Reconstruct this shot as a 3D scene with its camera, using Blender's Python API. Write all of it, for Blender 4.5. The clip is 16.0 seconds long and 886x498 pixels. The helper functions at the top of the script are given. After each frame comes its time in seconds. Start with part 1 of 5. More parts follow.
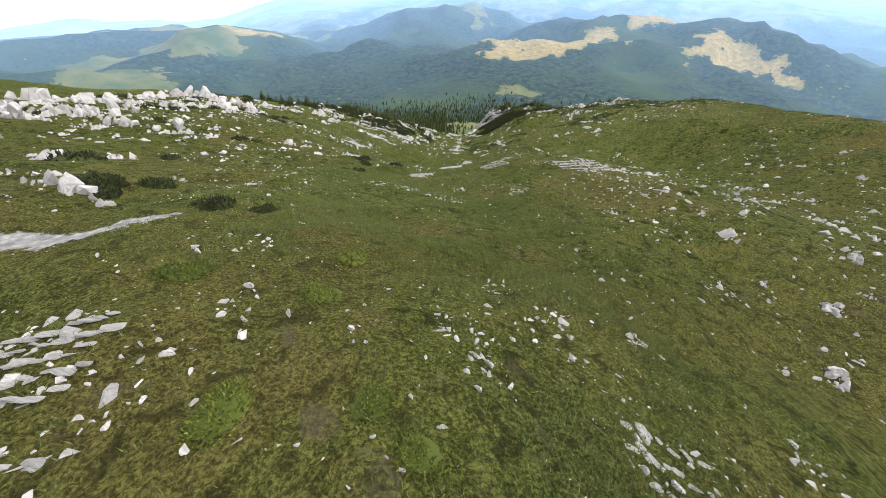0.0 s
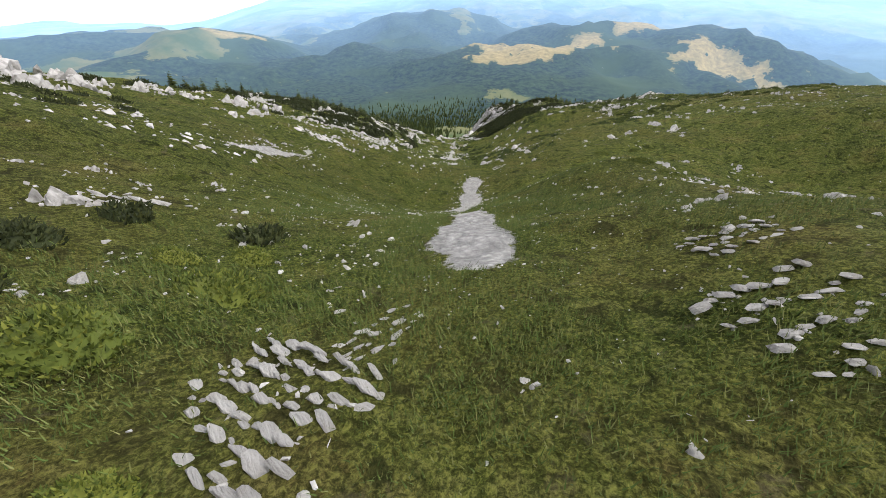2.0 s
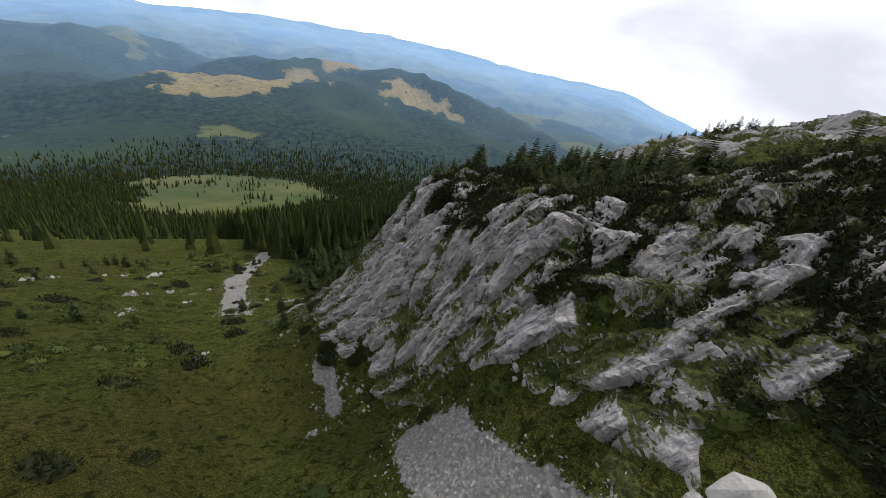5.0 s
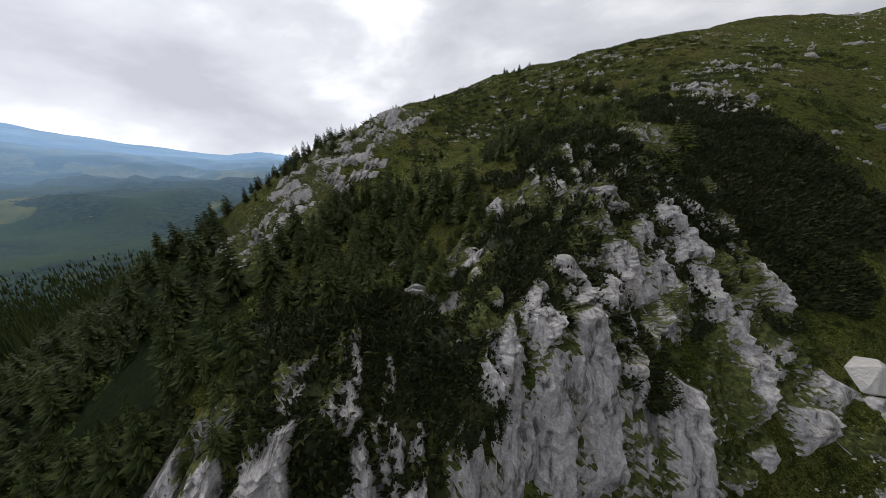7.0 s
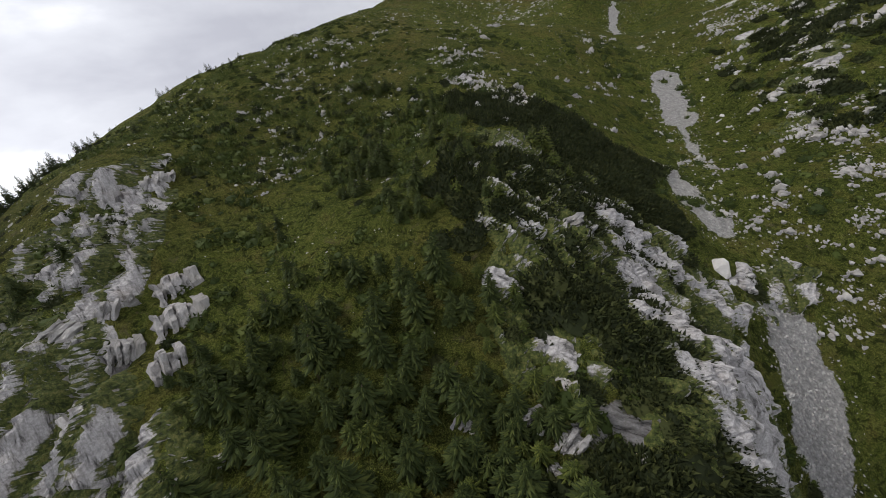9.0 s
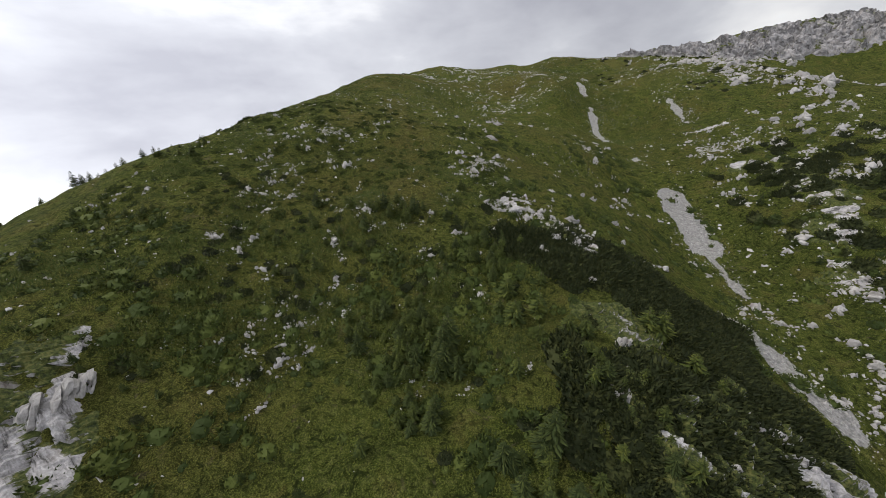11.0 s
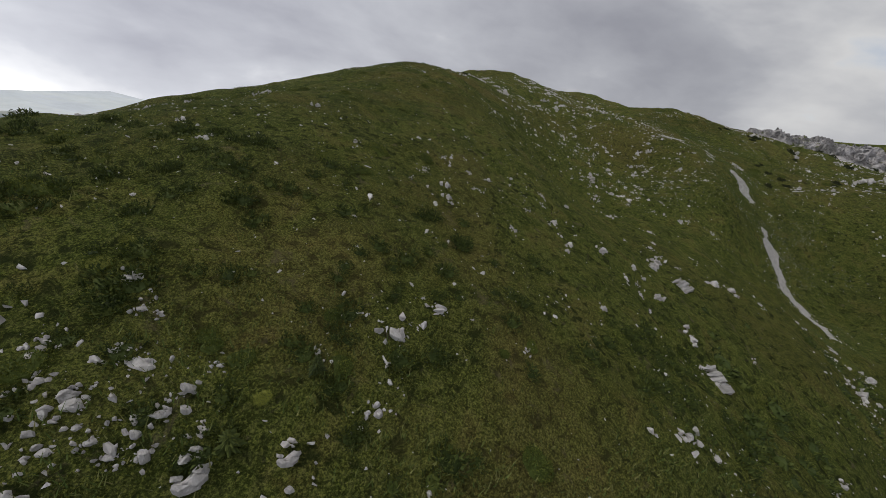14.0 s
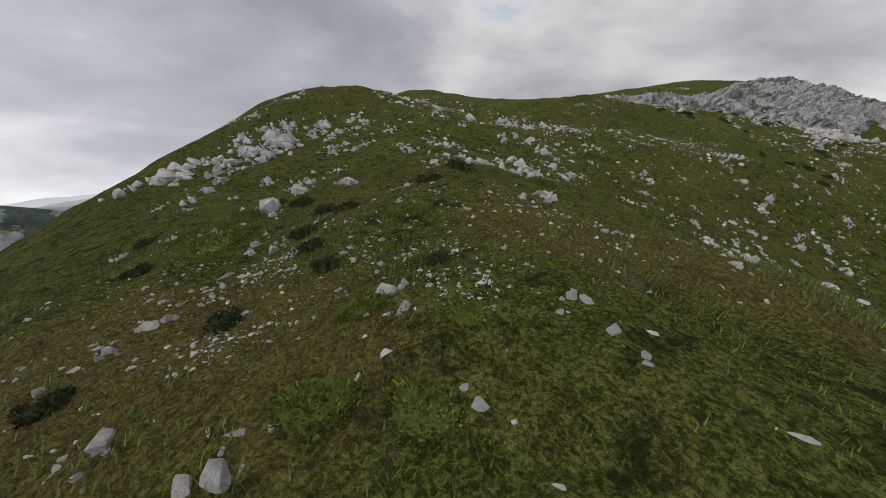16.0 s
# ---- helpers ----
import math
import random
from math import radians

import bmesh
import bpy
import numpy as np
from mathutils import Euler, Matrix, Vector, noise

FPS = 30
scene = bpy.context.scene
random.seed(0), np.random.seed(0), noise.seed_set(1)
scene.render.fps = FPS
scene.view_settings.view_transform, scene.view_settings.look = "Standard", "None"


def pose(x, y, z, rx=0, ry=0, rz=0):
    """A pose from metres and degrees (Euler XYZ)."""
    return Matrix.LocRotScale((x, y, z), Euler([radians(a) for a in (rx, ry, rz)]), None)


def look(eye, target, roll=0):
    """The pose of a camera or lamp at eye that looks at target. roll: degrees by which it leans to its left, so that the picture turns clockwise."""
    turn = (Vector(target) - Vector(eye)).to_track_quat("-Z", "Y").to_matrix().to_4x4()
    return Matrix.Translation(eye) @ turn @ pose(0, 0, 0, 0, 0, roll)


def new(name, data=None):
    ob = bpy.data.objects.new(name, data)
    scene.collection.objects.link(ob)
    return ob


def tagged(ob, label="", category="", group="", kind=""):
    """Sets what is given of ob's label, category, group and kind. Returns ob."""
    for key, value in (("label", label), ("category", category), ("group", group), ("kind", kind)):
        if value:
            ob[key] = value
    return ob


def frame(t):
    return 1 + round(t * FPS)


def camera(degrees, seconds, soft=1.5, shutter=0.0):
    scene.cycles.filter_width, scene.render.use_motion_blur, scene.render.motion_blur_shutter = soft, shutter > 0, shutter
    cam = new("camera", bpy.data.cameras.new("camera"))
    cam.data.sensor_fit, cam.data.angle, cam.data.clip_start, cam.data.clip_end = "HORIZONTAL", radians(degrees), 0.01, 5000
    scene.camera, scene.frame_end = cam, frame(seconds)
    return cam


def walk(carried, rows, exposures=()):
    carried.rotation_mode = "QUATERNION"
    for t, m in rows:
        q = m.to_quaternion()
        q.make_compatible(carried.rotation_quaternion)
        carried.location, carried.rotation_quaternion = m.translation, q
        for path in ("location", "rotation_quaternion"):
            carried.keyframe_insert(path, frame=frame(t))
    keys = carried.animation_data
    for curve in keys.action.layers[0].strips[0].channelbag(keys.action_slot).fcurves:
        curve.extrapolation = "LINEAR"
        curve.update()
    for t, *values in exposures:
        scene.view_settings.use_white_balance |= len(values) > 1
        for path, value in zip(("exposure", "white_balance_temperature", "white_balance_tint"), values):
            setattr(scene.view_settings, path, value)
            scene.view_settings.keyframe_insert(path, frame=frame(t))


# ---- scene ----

# ---------------------------------------------------------------- camera
cam = camera(104.0, 16.0, soft=0.35)
PATH = [
    (0, -0.20, -118.46, 26.90, 53.37, -2.71, 1.54),
    (0.5, -0.21, -113.62, 25.10, 54.92, -3.26, 2.12),
    (1, -0.27, -108.48, 23.27, 56.54, -3.10, 1.93),
    (1.5, -0.40, -103.82, 21.63, 56.43, -2.93, 1.03),
    (2, -0.63, -96.57, 19.17, 54.19, -3.23, -0.27),
    (2.5, -0.79, -82.95, 14.71, 53.39, -3.30, -1.64),
    (3, -1.07, -65.10, 9.59, 58.26, -2.99, -5.96),
    (3.2, -1.07, -58.36, 7.68, 56.89, -3.30, -7.78),
    (5.3, -2.19, -2.08, 0.90, 65.88, -7.78, -51.75),
    (5.5, -1.64, -0.09, 0.81, 66.70, -7.39, -59.80),
    (6, 0.58, 4.59, 0.93, 68.47, -5.26, -80.32),
    (6.5, 3.29, 8.44, 1.57, 69.01, -2.45, -99.75),
    (7, 6.73, 11.58, 2.72, 68.95, 2.21, -118.90),
    (7.5, 10.58, 13.33, 4.15, 67.66, 4.55, -134.83),
    (8, 14.77, 14.34, 5.67, 64.09, 5.61, -149.49),
    (8.5, 18.48, 14.50, 6.92, 60.40, 6.49, -162.12),
    (9, 22.13, 13.55, 8.27, 58.83, 8.15, -170.57),
    (9.5, 24.83, 11.52, 9.95, 62.93, 6.48, -171.93),
    (9.7, 25.85, 10.64, 10.45, 63.94, 5.24, -172.30),
    (11.8, 34.46, -2.66, 14.89, 66.30, 0.55, -184.63),
    (12, 34.79, -3.94, 15.21, 66.16, 0.03, -185.93),
    (12.5, 35.51, -6.83, 15.63, 65.52, 0.21, -187.59),
    (13, 36.19, -12.95, 15.92, 60.79, -6.71, -182.65),
    (13.5, 37.14, -23.36, 16.16, 63.13, -10.58, -176.93),
    (14, 40.51, -35.20, 17.09, 64.09, -13.27, -174.45),
    (14.2, 42.29, -39.76, 17.61, 64.34, -12.81, -176.62),
    (14.5, 44.44, -46.67, 18.28, 63.06, -11.63, -177.74),
    (14.8, 46.74, -54.15, 17.99, 61.60, -10.05, -181.86),
    (15, 48.03, -59.30, 18.19, 60.89, -8.40, -185.50),
    (15.2, 49.95, -63.97, 18.45, 61.71, -8.04, -191.65),
    (15.3, 50.29, -66.21, 18.57, 62.29, -7.04, -194.82),
    (15.5, 51.00, -71.61, 18.92, 64.75, -5.03, -202.51),
    (15.6, 51.27, -74.17, 19.29, 66.28, -5.17, -205.58),
    (16, 50.53, -83.52, 20.58, 67.56, -2.44, -215.31),
]

walk(cam, [(r[0], pose(*r[1:])) for r in PATH],
     exposures=[(0.0, 1.2), (1.0, 1.1), (2.0, 1.05), (2.5, 1.12), (3.2, 0.65), (5.5, 0.08), (7.0, -0.2), (8.2, -0.12), (9.7, 0.22), (12.5, 0.3), (13.3, 0.15), (14.5, -0.38), (15.5, 0.0), (16.0, -0.15)])

# ---------------------------------------------------------------- sky and sun
SUN_EL, SUN_AZ = radians(48), radians(100)
world = bpy.data.worlds.new("overcast_sky")
scene.world = world
world.use_nodes = True


def nodes_of(tree):
    tree.nodes.clear()
    return tree.nodes, tree.links


def node(nt, kind, **values):
    n = nt.nodes.new(kind)
    for key, value in values.items():
        if key in n.inputs:
            n.inputs[key].default_value = value
    return n


def ramp(nt, fac, stops):
    n = nt.nodes.new("ShaderNodeValToRGB")
    e = n.color_ramp.elements
    while len(e) < len(stops):
        e.new(0.5)
    for i, (p, c) in enumerate(stops):
        e[i].position, e[i].color = p, (*c, 1)
    nt.links.new(fac, n.inputs["Fac"])
    return n.outputs["Color"]


def math_node(nt, op, a, b=0.0, clamp=False):
    n = nt.nodes.new("ShaderNodeMath")
    n.operation, n.use_clamp = op, clamp
    for i, v in enumerate((a, b)):
        if isinstance(v, (int, float)):
            n.inputs[i].default_value = v
        else:
            nt.links.new(v, n.inputs[i])
    return n.outputs[0]


def mix(nt, fac, a, b, kind="MIX"):
    n = nt.nodes.new("ShaderNodeMix")
    n.data_type, n.blend_type = "RGBA", kind
    for sock, v in ((n.inputs["Factor"], fac), (n.inputs["A"], a), (n.inputs["B"], b)):
        if sock.type == "VALUE":
            pass
        if isinstance(v, (int, float)):
            sock.default_value = v
        elif isinstance(v, tuple):
            sock.default_value = (*v, 1)
        else:
            nt.links.new(v, sock)
    # the colour sockets carry the same names as the float ones
    col = [s for s in n.inputs if s.type == "RGBA"]
    for sock, v in zip(col, (a, b)):
        if isinstance(v, tuple):
            sock.default_value = (*v, 1)
        else:
            nt.links.new(v, sock)
    return [s for s in n.outputs if s.type == "RGBA"][0]


def noise_tex(nt, vec, scale, detail=4.0, rough=0.55, distort=0.0):
    n = node(nt, "ShaderNodeTexNoise", Scale=scale, Detail=detail, Roughness=rough, Distortion=distort)
    if vec is not None:
        nt.links.new(vec, n.inputs["Vector"])
    return n.outputs["Fac"]


def build_sky():
    nt = world.node_tree
    nodes_of(nt)
    out = nt.nodes.new("ShaderNodeOutputWorld")
    sky = nt.nodes.new("ShaderNodeTexSky")
    sky.sky_type, sky.sun_disc = "NISHITA", False
    sky.sun_elevation, sky.sun_rotation = SUN_EL, SUN_AZ
    sky.altitude, sky.air_density, sky.dust_density = 1800, 1.0, 1.5
    tc = nt.nodes.new("ShaderNodeTexCoord")
    sep = nt.nodes.new("ShaderNodeSeparateXYZ")
    nt.links.new(tc.outputs["Generated"], sep.inputs[0])
    com = nt.nodes.new("ShaderNodeMapping")
    com.inputs["Scale"].default_value = (1.5, 1.5, 3.4)
    com.inputs["Location"].default_value = (0.7, 0.2, 0.4)
    nt.links.new(tc.outputs["Generated"], com.inputs["Vector"])
    big = noise_tex(nt, com.outputs[0], 0.9, 5, 0.5, 0.3)
    small = noise_tex(nt, com.outputs[0], 3.0, 5, 0.55, 0.2)
    body = math_node(nt, "ADD", math_node(nt, "MULTIPLY", big, 0.75), math_node(nt, "MULTIPLY", small, 0.25))
    # thick cloud: white where thin, lilac grey where deep
    cloud = ramp(nt, body, [(0.38, (1.08, 1.08, 1.08)), (0.46, (0.82, 0.83, 0.865)), (0.53, (0.60, 0.615, 0.67)), (0.66, (0.43, 0.44, 0.50))])
    gaps = ramp(nt, body, [(0.30, (0, 0, 0)), (0.40, (1, 1, 1))])
    low = math_node(nt, "SUBTRACT", 1.0, math_node(nt, "MULTIPLY", math_node(nt, "ABSOLUTE", sep.outputs["Z"]), 5.0, True), True)
    cover = math_node(nt, "MAXIMUM", gaps, low)
    # the cover thickens towards the south and thins towards the sun
    south = math_node(nt, "ADD", math_node(nt, "ADD", 0.88, math_node(nt, "MULTIPLY", sep.outputs["Y"], 0.20)), math_node(nt, "MULTIPLY", sep.outputs["X"], 0.32))
    bright = mix(nt, 1.0, cloud, south, "MULTIPLY")
    a = nt.nodes.new("ShaderNodeBackground")
    a.inputs["Strength"].default_value = 0.13
    nt.links.new(sky.outputs[0], a.inputs["Color"])
    b = nt.nodes.new("ShaderNodeBackground")
    b.inputs["Strength"].default_value = 1.35
    nt.links.new(bright, b.inputs["Color"])
    m = nt.nodes.new("ShaderNodeMixShader")
    nt.links.new(cover, m.inputs[0])
    nt.links.new(a.outputs[0], m.inputs[1])
    nt.links.new(b.outputs[0], m.inputs[2])
    nt.links.new(m.outputs[0], out.inputs[0])


build_sky()
sun_data = bpy.data.lights.new("sun", "SUN")
sun_data.energy, sun_data.angle, sun_data.color = 1.8, radians(11), (1.0, 0.95, 0.88)
sun = new("sun", sun_data)
sun.matrix_world = look((math.sin(SUN_AZ) * 50, math.cos(SUN_AZ) * 50, 50 * math.tan(SUN_EL)), (0, 0, 0))

# ---------------------------------------------------------------- the lie of the land
# Lines that carry the slopes, in metres: x east, y north, z up.
GULLY_FLOOR = [(-1, -150, 23.2), (-1, -135, 18.9), (-1, -118, 23.2), (-0.5, -101, 16.5), (0, -80, 8.0), (0, -71, 3.5), (3, -59, 4.0),
               (0.5, -44, -2.7), (3, -33, -6.2), (7, -23, -5.7), (8.5, -10, -7.3), (9.5, 6, -22.6), (11, 22, -20.7), (14, 45, -32.6)]
RIB_CREST = [(20, 8, -2.9), (22, 6, -10.8), (32, -4, 1.9), (31, -10.5, -0.9), (38.5, -18.7, 0.5), (39.6, -25, 9.2), (41, -28, 3.0),
             (38.5, -58, 12.7), (48, -55, 14.8), (46, -71, 17.9), (47, -81, 18.7), (48, -98, 16.9), (42, -94, 19.5), (38.5, -126, 22.7)]
RIB_WEST = [(18.7, -12, -2.9), (22, -10, 2.8), (16, -25, -0.1), (19, -27, 4.1), (26, -25, 3.1), (30, -35, 7.2), (25, -55.5, 9.6),
            (23, -44.5, 5.0), (16.5, -6.6, -1.4), (14.3, 3.3, 2.4), (15, -2, -8.6), (15.4, 14.3, -1.6), (13, 15.4, -15.2), (26, -102, 15.7)]
WEST_SIDE = [(-9, -36, 1.4), (-5.5, -42, 0.5), (-8, -19, -4.0), (-13, -58, 7.4), (-35, -71, 14.3), (-24, -93, 18.1), (-3, -10, -9.1),
             (-11, -66.5, 7.4), (-9, -99, 17.4), (-21, -137, 23.3), (-39, -124, 23.3), (-70, -112, 28.0), (-30, -20, -0.4),
             (-10, 10, -11.9), (-25, 30, -16.2)]
EAST_SIDE = [(50.6, 0, 1.6), (52, -6.6, 3.8), (47, -5.5, 0.3), (46, -18.7, 3.7), (33.5, -2.7, -3.9), (53, -71, 13.7), (70, -5, -2.5),
             (72, -45, 5.4), (80, -85, 3.9), (62, -118, 9.0), (30, 24, -13.4), (50, 25, -13.8), (20, 30, -27.7), (66, -70, 10.6)]
OUTER = [(10, -150, 23.6), (45, -150, 7.0), (75, -140, -17.8), (-60, -80, 11.9), (-60, -40, 6.6), (-45, 5, -15.4), (15, -118, 16.4),
         (14, -85, 10.5), (-25, -45, 6.0), (60, -30, 10.0), (5, -165, 18.7), (-45, -150, 24.1), (90, -40, -4.1), (60, 12, -6.3),
         (85, -110, -5.9)]
GULLY_EAST = [(8, -93, 18.2), (9, -80, 15.9), (18, -100, 18.7), (20, -112, 19.6), (12, -66, 7.1), (14, -52, 6.5), (12, -38, -0.1),
              (-6, -107, 21.2), (8, -109, 19.6), (1, -128, 22.2), (-14, -82, 14.9), (-22, -62, 9.2), (6, -122, 22.3), (-12, -122, 22.0),
              (30, -75, 9.6), (22, -88, 12.9)]
# Height of the far country by bearing (degrees from north) and distance.
FAR_D = [100, 200, 400, 700, 1200, 1800, 2600, 4700]
FAR_Z = {-180: [14, -20, -80, -170, -300, -400, -500, -880], -120: [18, -10, -60, -120, -180, -250, -300, -500], -60: [0, -20, -80, -160, -220, -220, -280, -520],
         -35: [-15, -50, -115, -200, -240, -190, -260, -400], -18: [-25, -65, -125, -195, -245, -250, -220, -60], 5: [-44, -85, -150, -188, -200, -165, -150, 190],
         20: [-44, -88, -150, -195, -195, -110, -160, 250], 36: [-42, -88, -150, -200, -185, -95, -150, 250], 60: [-36, -85, -150, -200, -210, -190, -190, 120],
         90: [-28, -80, -155, -215, -250, -280, -300, -330], 112: [-20, -70, -165, -260, -345, -420, -560, -1000],
         130: [-12, -60, -170, -290, -400, -480, -600, -1050]}
HILLS = [(-6, 2300, 80, 220), (3, 2350, 95, 230), (13, 1650, 45, 200), (19, 1950, 60, 200), (34, 1900, 55, 230), (-38, 1850, 40, 380), (-27, 1750, 35, 200), (6, 1250, 30, 170),
         (24, 1200, 35, 200), (-12, 1500, 60, 220), (44, 1750, 35, 200), (127, 740, 108, 55), (135, 760, 145, 52), (143, 760, 128, 52),
         (151, 770, 120, 55), (159, 770, 100, 55), (167, 760, 58, 55)]
CENTRE = (15.0, -45.0)


def lattice(ix, iy, seed):
    h = (ix.astype(np.int64) * 374761393 + iy.astype(np.int64) * 668265263 + seed * 1442695041) & 0xFFFFFFFF
    h = ((h ^ (h >> 13)) * 1274126177) & 0xFFFFFFFF
    return ((h ^ (h >> 16)) & 0xFFFF) / 32767.5 - 1.0


def value_noise(x, y, seed=0):
    ix, iy = np.floor(x), np.floor(y)
    fx, fy = x - ix, y - iy
    fx, fy = fx * fx * (3 - 2 * fx), fy * fy * (3 - 2 * fy)
    a, b = lattice(ix, iy, seed), lattice(ix + 1, iy, seed)
    c, d = lattice(ix, iy + 1, seed), lattice(ix + 1, iy + 1, seed)
    return (a + (b - a) * fx) * (1 - fy) + (c + (d - c) * fx) * fy


def fbm(x, y, size, octaves=4, seed=0, gain=0.5):
    total, amp = 0.0, 1.0
    for k in range(octaves):
        total = total + amp * value_noise(x / size + 17.3 * k, y / size - 9.1 * k, seed + k)
        size, amp = size * 0.5, amp * gain
    return total


def step(a, b, v):
    t = np.clip((v - a) / (b - a), 0, 1)
    return t * t * (3 - 2 * t)


class Spline:
    """A smooth sheet through the lines above."""

    def __init__(self, pts, ease=0.6):
        self.p = np.array(pts, float)
        n = len(pts)
        xy = self.p[:, :2]
        k = self.kernel(((xy[:, None] - xy[None]) ** 2).sum(-1)) + np.eye(n) * ease
        q = np.c_[np.ones(n), xy]
        a = np.block([[k, q], [q.T, np.zeros((3, 3))]])
        self.w = np.linalg.solve(a, np.r_[self.p[:, 2], 0, 0, 0])

    @staticmethod
    def kernel(r2):
        return 0.5 * r2 * np.log(r2 + 1e-9) * 0.01

    def __call__(self, x, y):
        z = self.w[-3] + self.w[-2] * x + self.w[-1] * y
        for (px, py, _), w in zip(self.p, self.w):
            z = z + w * self.kernel((x - px) ** 2 + (y - py) ** 2)
        return z


near_sheet = Spline(GULLY_FLOOR + RIB_CREST + RIB_WEST + WEST_SIDE + EAST_SIDE + OUTER + GULLY_EAST)
bearings = sorted(FAR_Z)
far_table = np.array([FAR_Z[b] for b in bearings] + [FAR_Z[-180]], float)
bearing_keys = np.array(bearings + [180], float)


def far_height(x, y):
    dx, dy = x - CENTRE[0], y - CENTRE[1]
    d, az = np.hypot(dx, dy), np.degrees(np.arctan2(dx, dy))
    i = np.clip(np.searchsorted(bearing_keys, az) - 1, 0, len(bearing_keys) - 2)
    f = (az - bearing_keys[i]) / (bearing_keys[i + 1] - bearing_keys[i])
    f = f * f * (3 - 2 * f)
    ld, lk = np.log(np.maximum(d, 100)), np.log(np.array(FAR_D, float))
    j = np.clip(np.searchsorted(lk, ld) - 1, 0, len(lk) - 2)
    g = np.clip((ld - lk[j]) / (lk[j + 1] - lk[j]), 0, 1.2)
    z = (far_table[i, j] * (1 - g) + far_table[i, j + 1] * g) * (1 - f) + (far_table[i + 1, j] * (1 - g) + far_table[i + 1, j + 1] * g) * f
    for b, r, h, s in HILLS:
        hx, hy = CENTRE[0] + r * math.sin(radians(b)), CENTRE[1] + r * math.cos(radians(b))
        z = z + h * np.exp(-((x - hx) ** 2 + (y - hy) ** 2) / (2 * s * s))
    rough = (0.6 - np.abs(fbm(x, y, 520, 4, 44))) * step(700, 1500, d) * step(4200, 2600, d) * 55
    rough = rough + (0.5 - np.abs(fbm(x, y, 190, 3, 47))) * step(800, 1400, d) * step(3000, 2200, d) * 26
    return z + rough + fbm(x, y, 420, 5, 40) * np.clip(d - 150, 0, 1500) * 0.014


def line_distance(x, y, line):
    best = np.full(np.shape(x), 1e9)
    for (ax, ay), (bx, by) in zip(line, line[1:]):
        ux, uy = bx - ax, by - ay
        t = np.clip(((x - ax) * ux + (y - ay) * uy) / (ux * ux + uy * uy), 0, 1)
        best = np.minimum(best, np.hypot(x - ax - t * ux, y - ay - t * uy))
    return best


FAR_WALL = [(-34, -122), (-48, -108), (-66, -108), (-82, -108), (-92, -92)]


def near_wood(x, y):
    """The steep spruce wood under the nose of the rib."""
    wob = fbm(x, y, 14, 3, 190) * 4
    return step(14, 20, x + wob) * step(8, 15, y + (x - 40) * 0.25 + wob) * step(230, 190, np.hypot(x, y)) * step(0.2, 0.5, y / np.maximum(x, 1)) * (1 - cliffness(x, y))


def cliffness(x, y):
    """Where the west face of the rib, its nose and the far wall are bare rock."""
    face = step(8.0, 3.0, line_distance(x, y, [(13.5, 16), (15.5, 6), (17, -4)]))
    wall = step(15.0, 7.0, line_distance(x, y, FAR_WALL))
    outcrop = step(4.5, 1.5, line_distance(x, y, [(37, 11), (41, 8.5), (45.5, 3.5), (50, -5)]))
    return np.clip(face + wall + outcrop, 0, 1)


def height(x, y):
    x, y = np.asarray(x, float), np.asarray(y, float)
    d = np.hypot(x - CENTRE[0], y - CENTRE[1])
    near = near_sheet(np.clip(x, -140, 160), np.clip(y, -200, 120))
    w = step(120, 215, d)
    z = near * (1 - w) + far_height(x, y) * w
    fine = step(220, 60, d)
    z = z + fine * (fbm(x, y, 9, 3, 3) * 0.42 + fbm(x, y, 2.4, 3, 7) * 0.17)
    c = cliffness(x, y)
    ledge = fbm(x + y * 0.35, y * 0.35, 2.6, 3, 21)
    return z + c * fine * (np.abs(ledge) * 1.1 - 0.4)


SCREE = [([(0.3, -91), (0.5, -88), (0.9, -85)], 0.8), ([(0.85, -80), (1.4, -78)], 0.2), ([(1.55, -77.4), (2.3, -73), (2.7, -70)], 0.85), ([(2.7, -70), (3.1, -66), (3.25, -64.3)], 0.7), ([(0.9, -45.5), (1.4, -41), (1.8, -35.5)], 1.6), ([(2.5, -34), (3.1, -27)], 0.4),
         ([(8.7, -21.3), (7.5, -18), (6.8, -13.5)], 1.15), ([(5.2, -6), (5.2, -3), (6.2, 0.5)], 1.6), ([(5.0, 8), (6, 12)], 0.4), ([(-13, -75), (-12.6, -70), (-11.8, -66)], 0.3),
         ([(1.5, -55.6), (2.1, -55)], 0.4), ([(18, 66), (7.5, 47), (4, 31)], 1.3),
         ([(-12, -112.6), (-9.2, -112.1), (-7.6, -110.8)], 0.3)]


def scree_mask(x, y):
    m = np.zeros(np.shape(x))
    wob = fbm(x, y, 1.6, 3, 60) * 0.32
    for line, wide in SCREE:
        m = np.maximum(m, step(0.35, -0.25, line_distance(x, y, line) - wide + wob))
    return m


def spill(x, y):
    """Stones lie thick on the scree and thinly beside it."""
    m = scree_mask(x, y)
    for line, wide in SCREE:
        m = np.maximum(m, 0.22 * step(1.6, 0.0, line_distance(x, y, line) - wide))
    return m


def bare_mask(x, y):
    c = cliffness(x, y)
    n = fbm(x, y, 3.2, 4, 90)
    return np.clip(c * step(-0.35, 0.15, n) + 0.0, 0, 1)


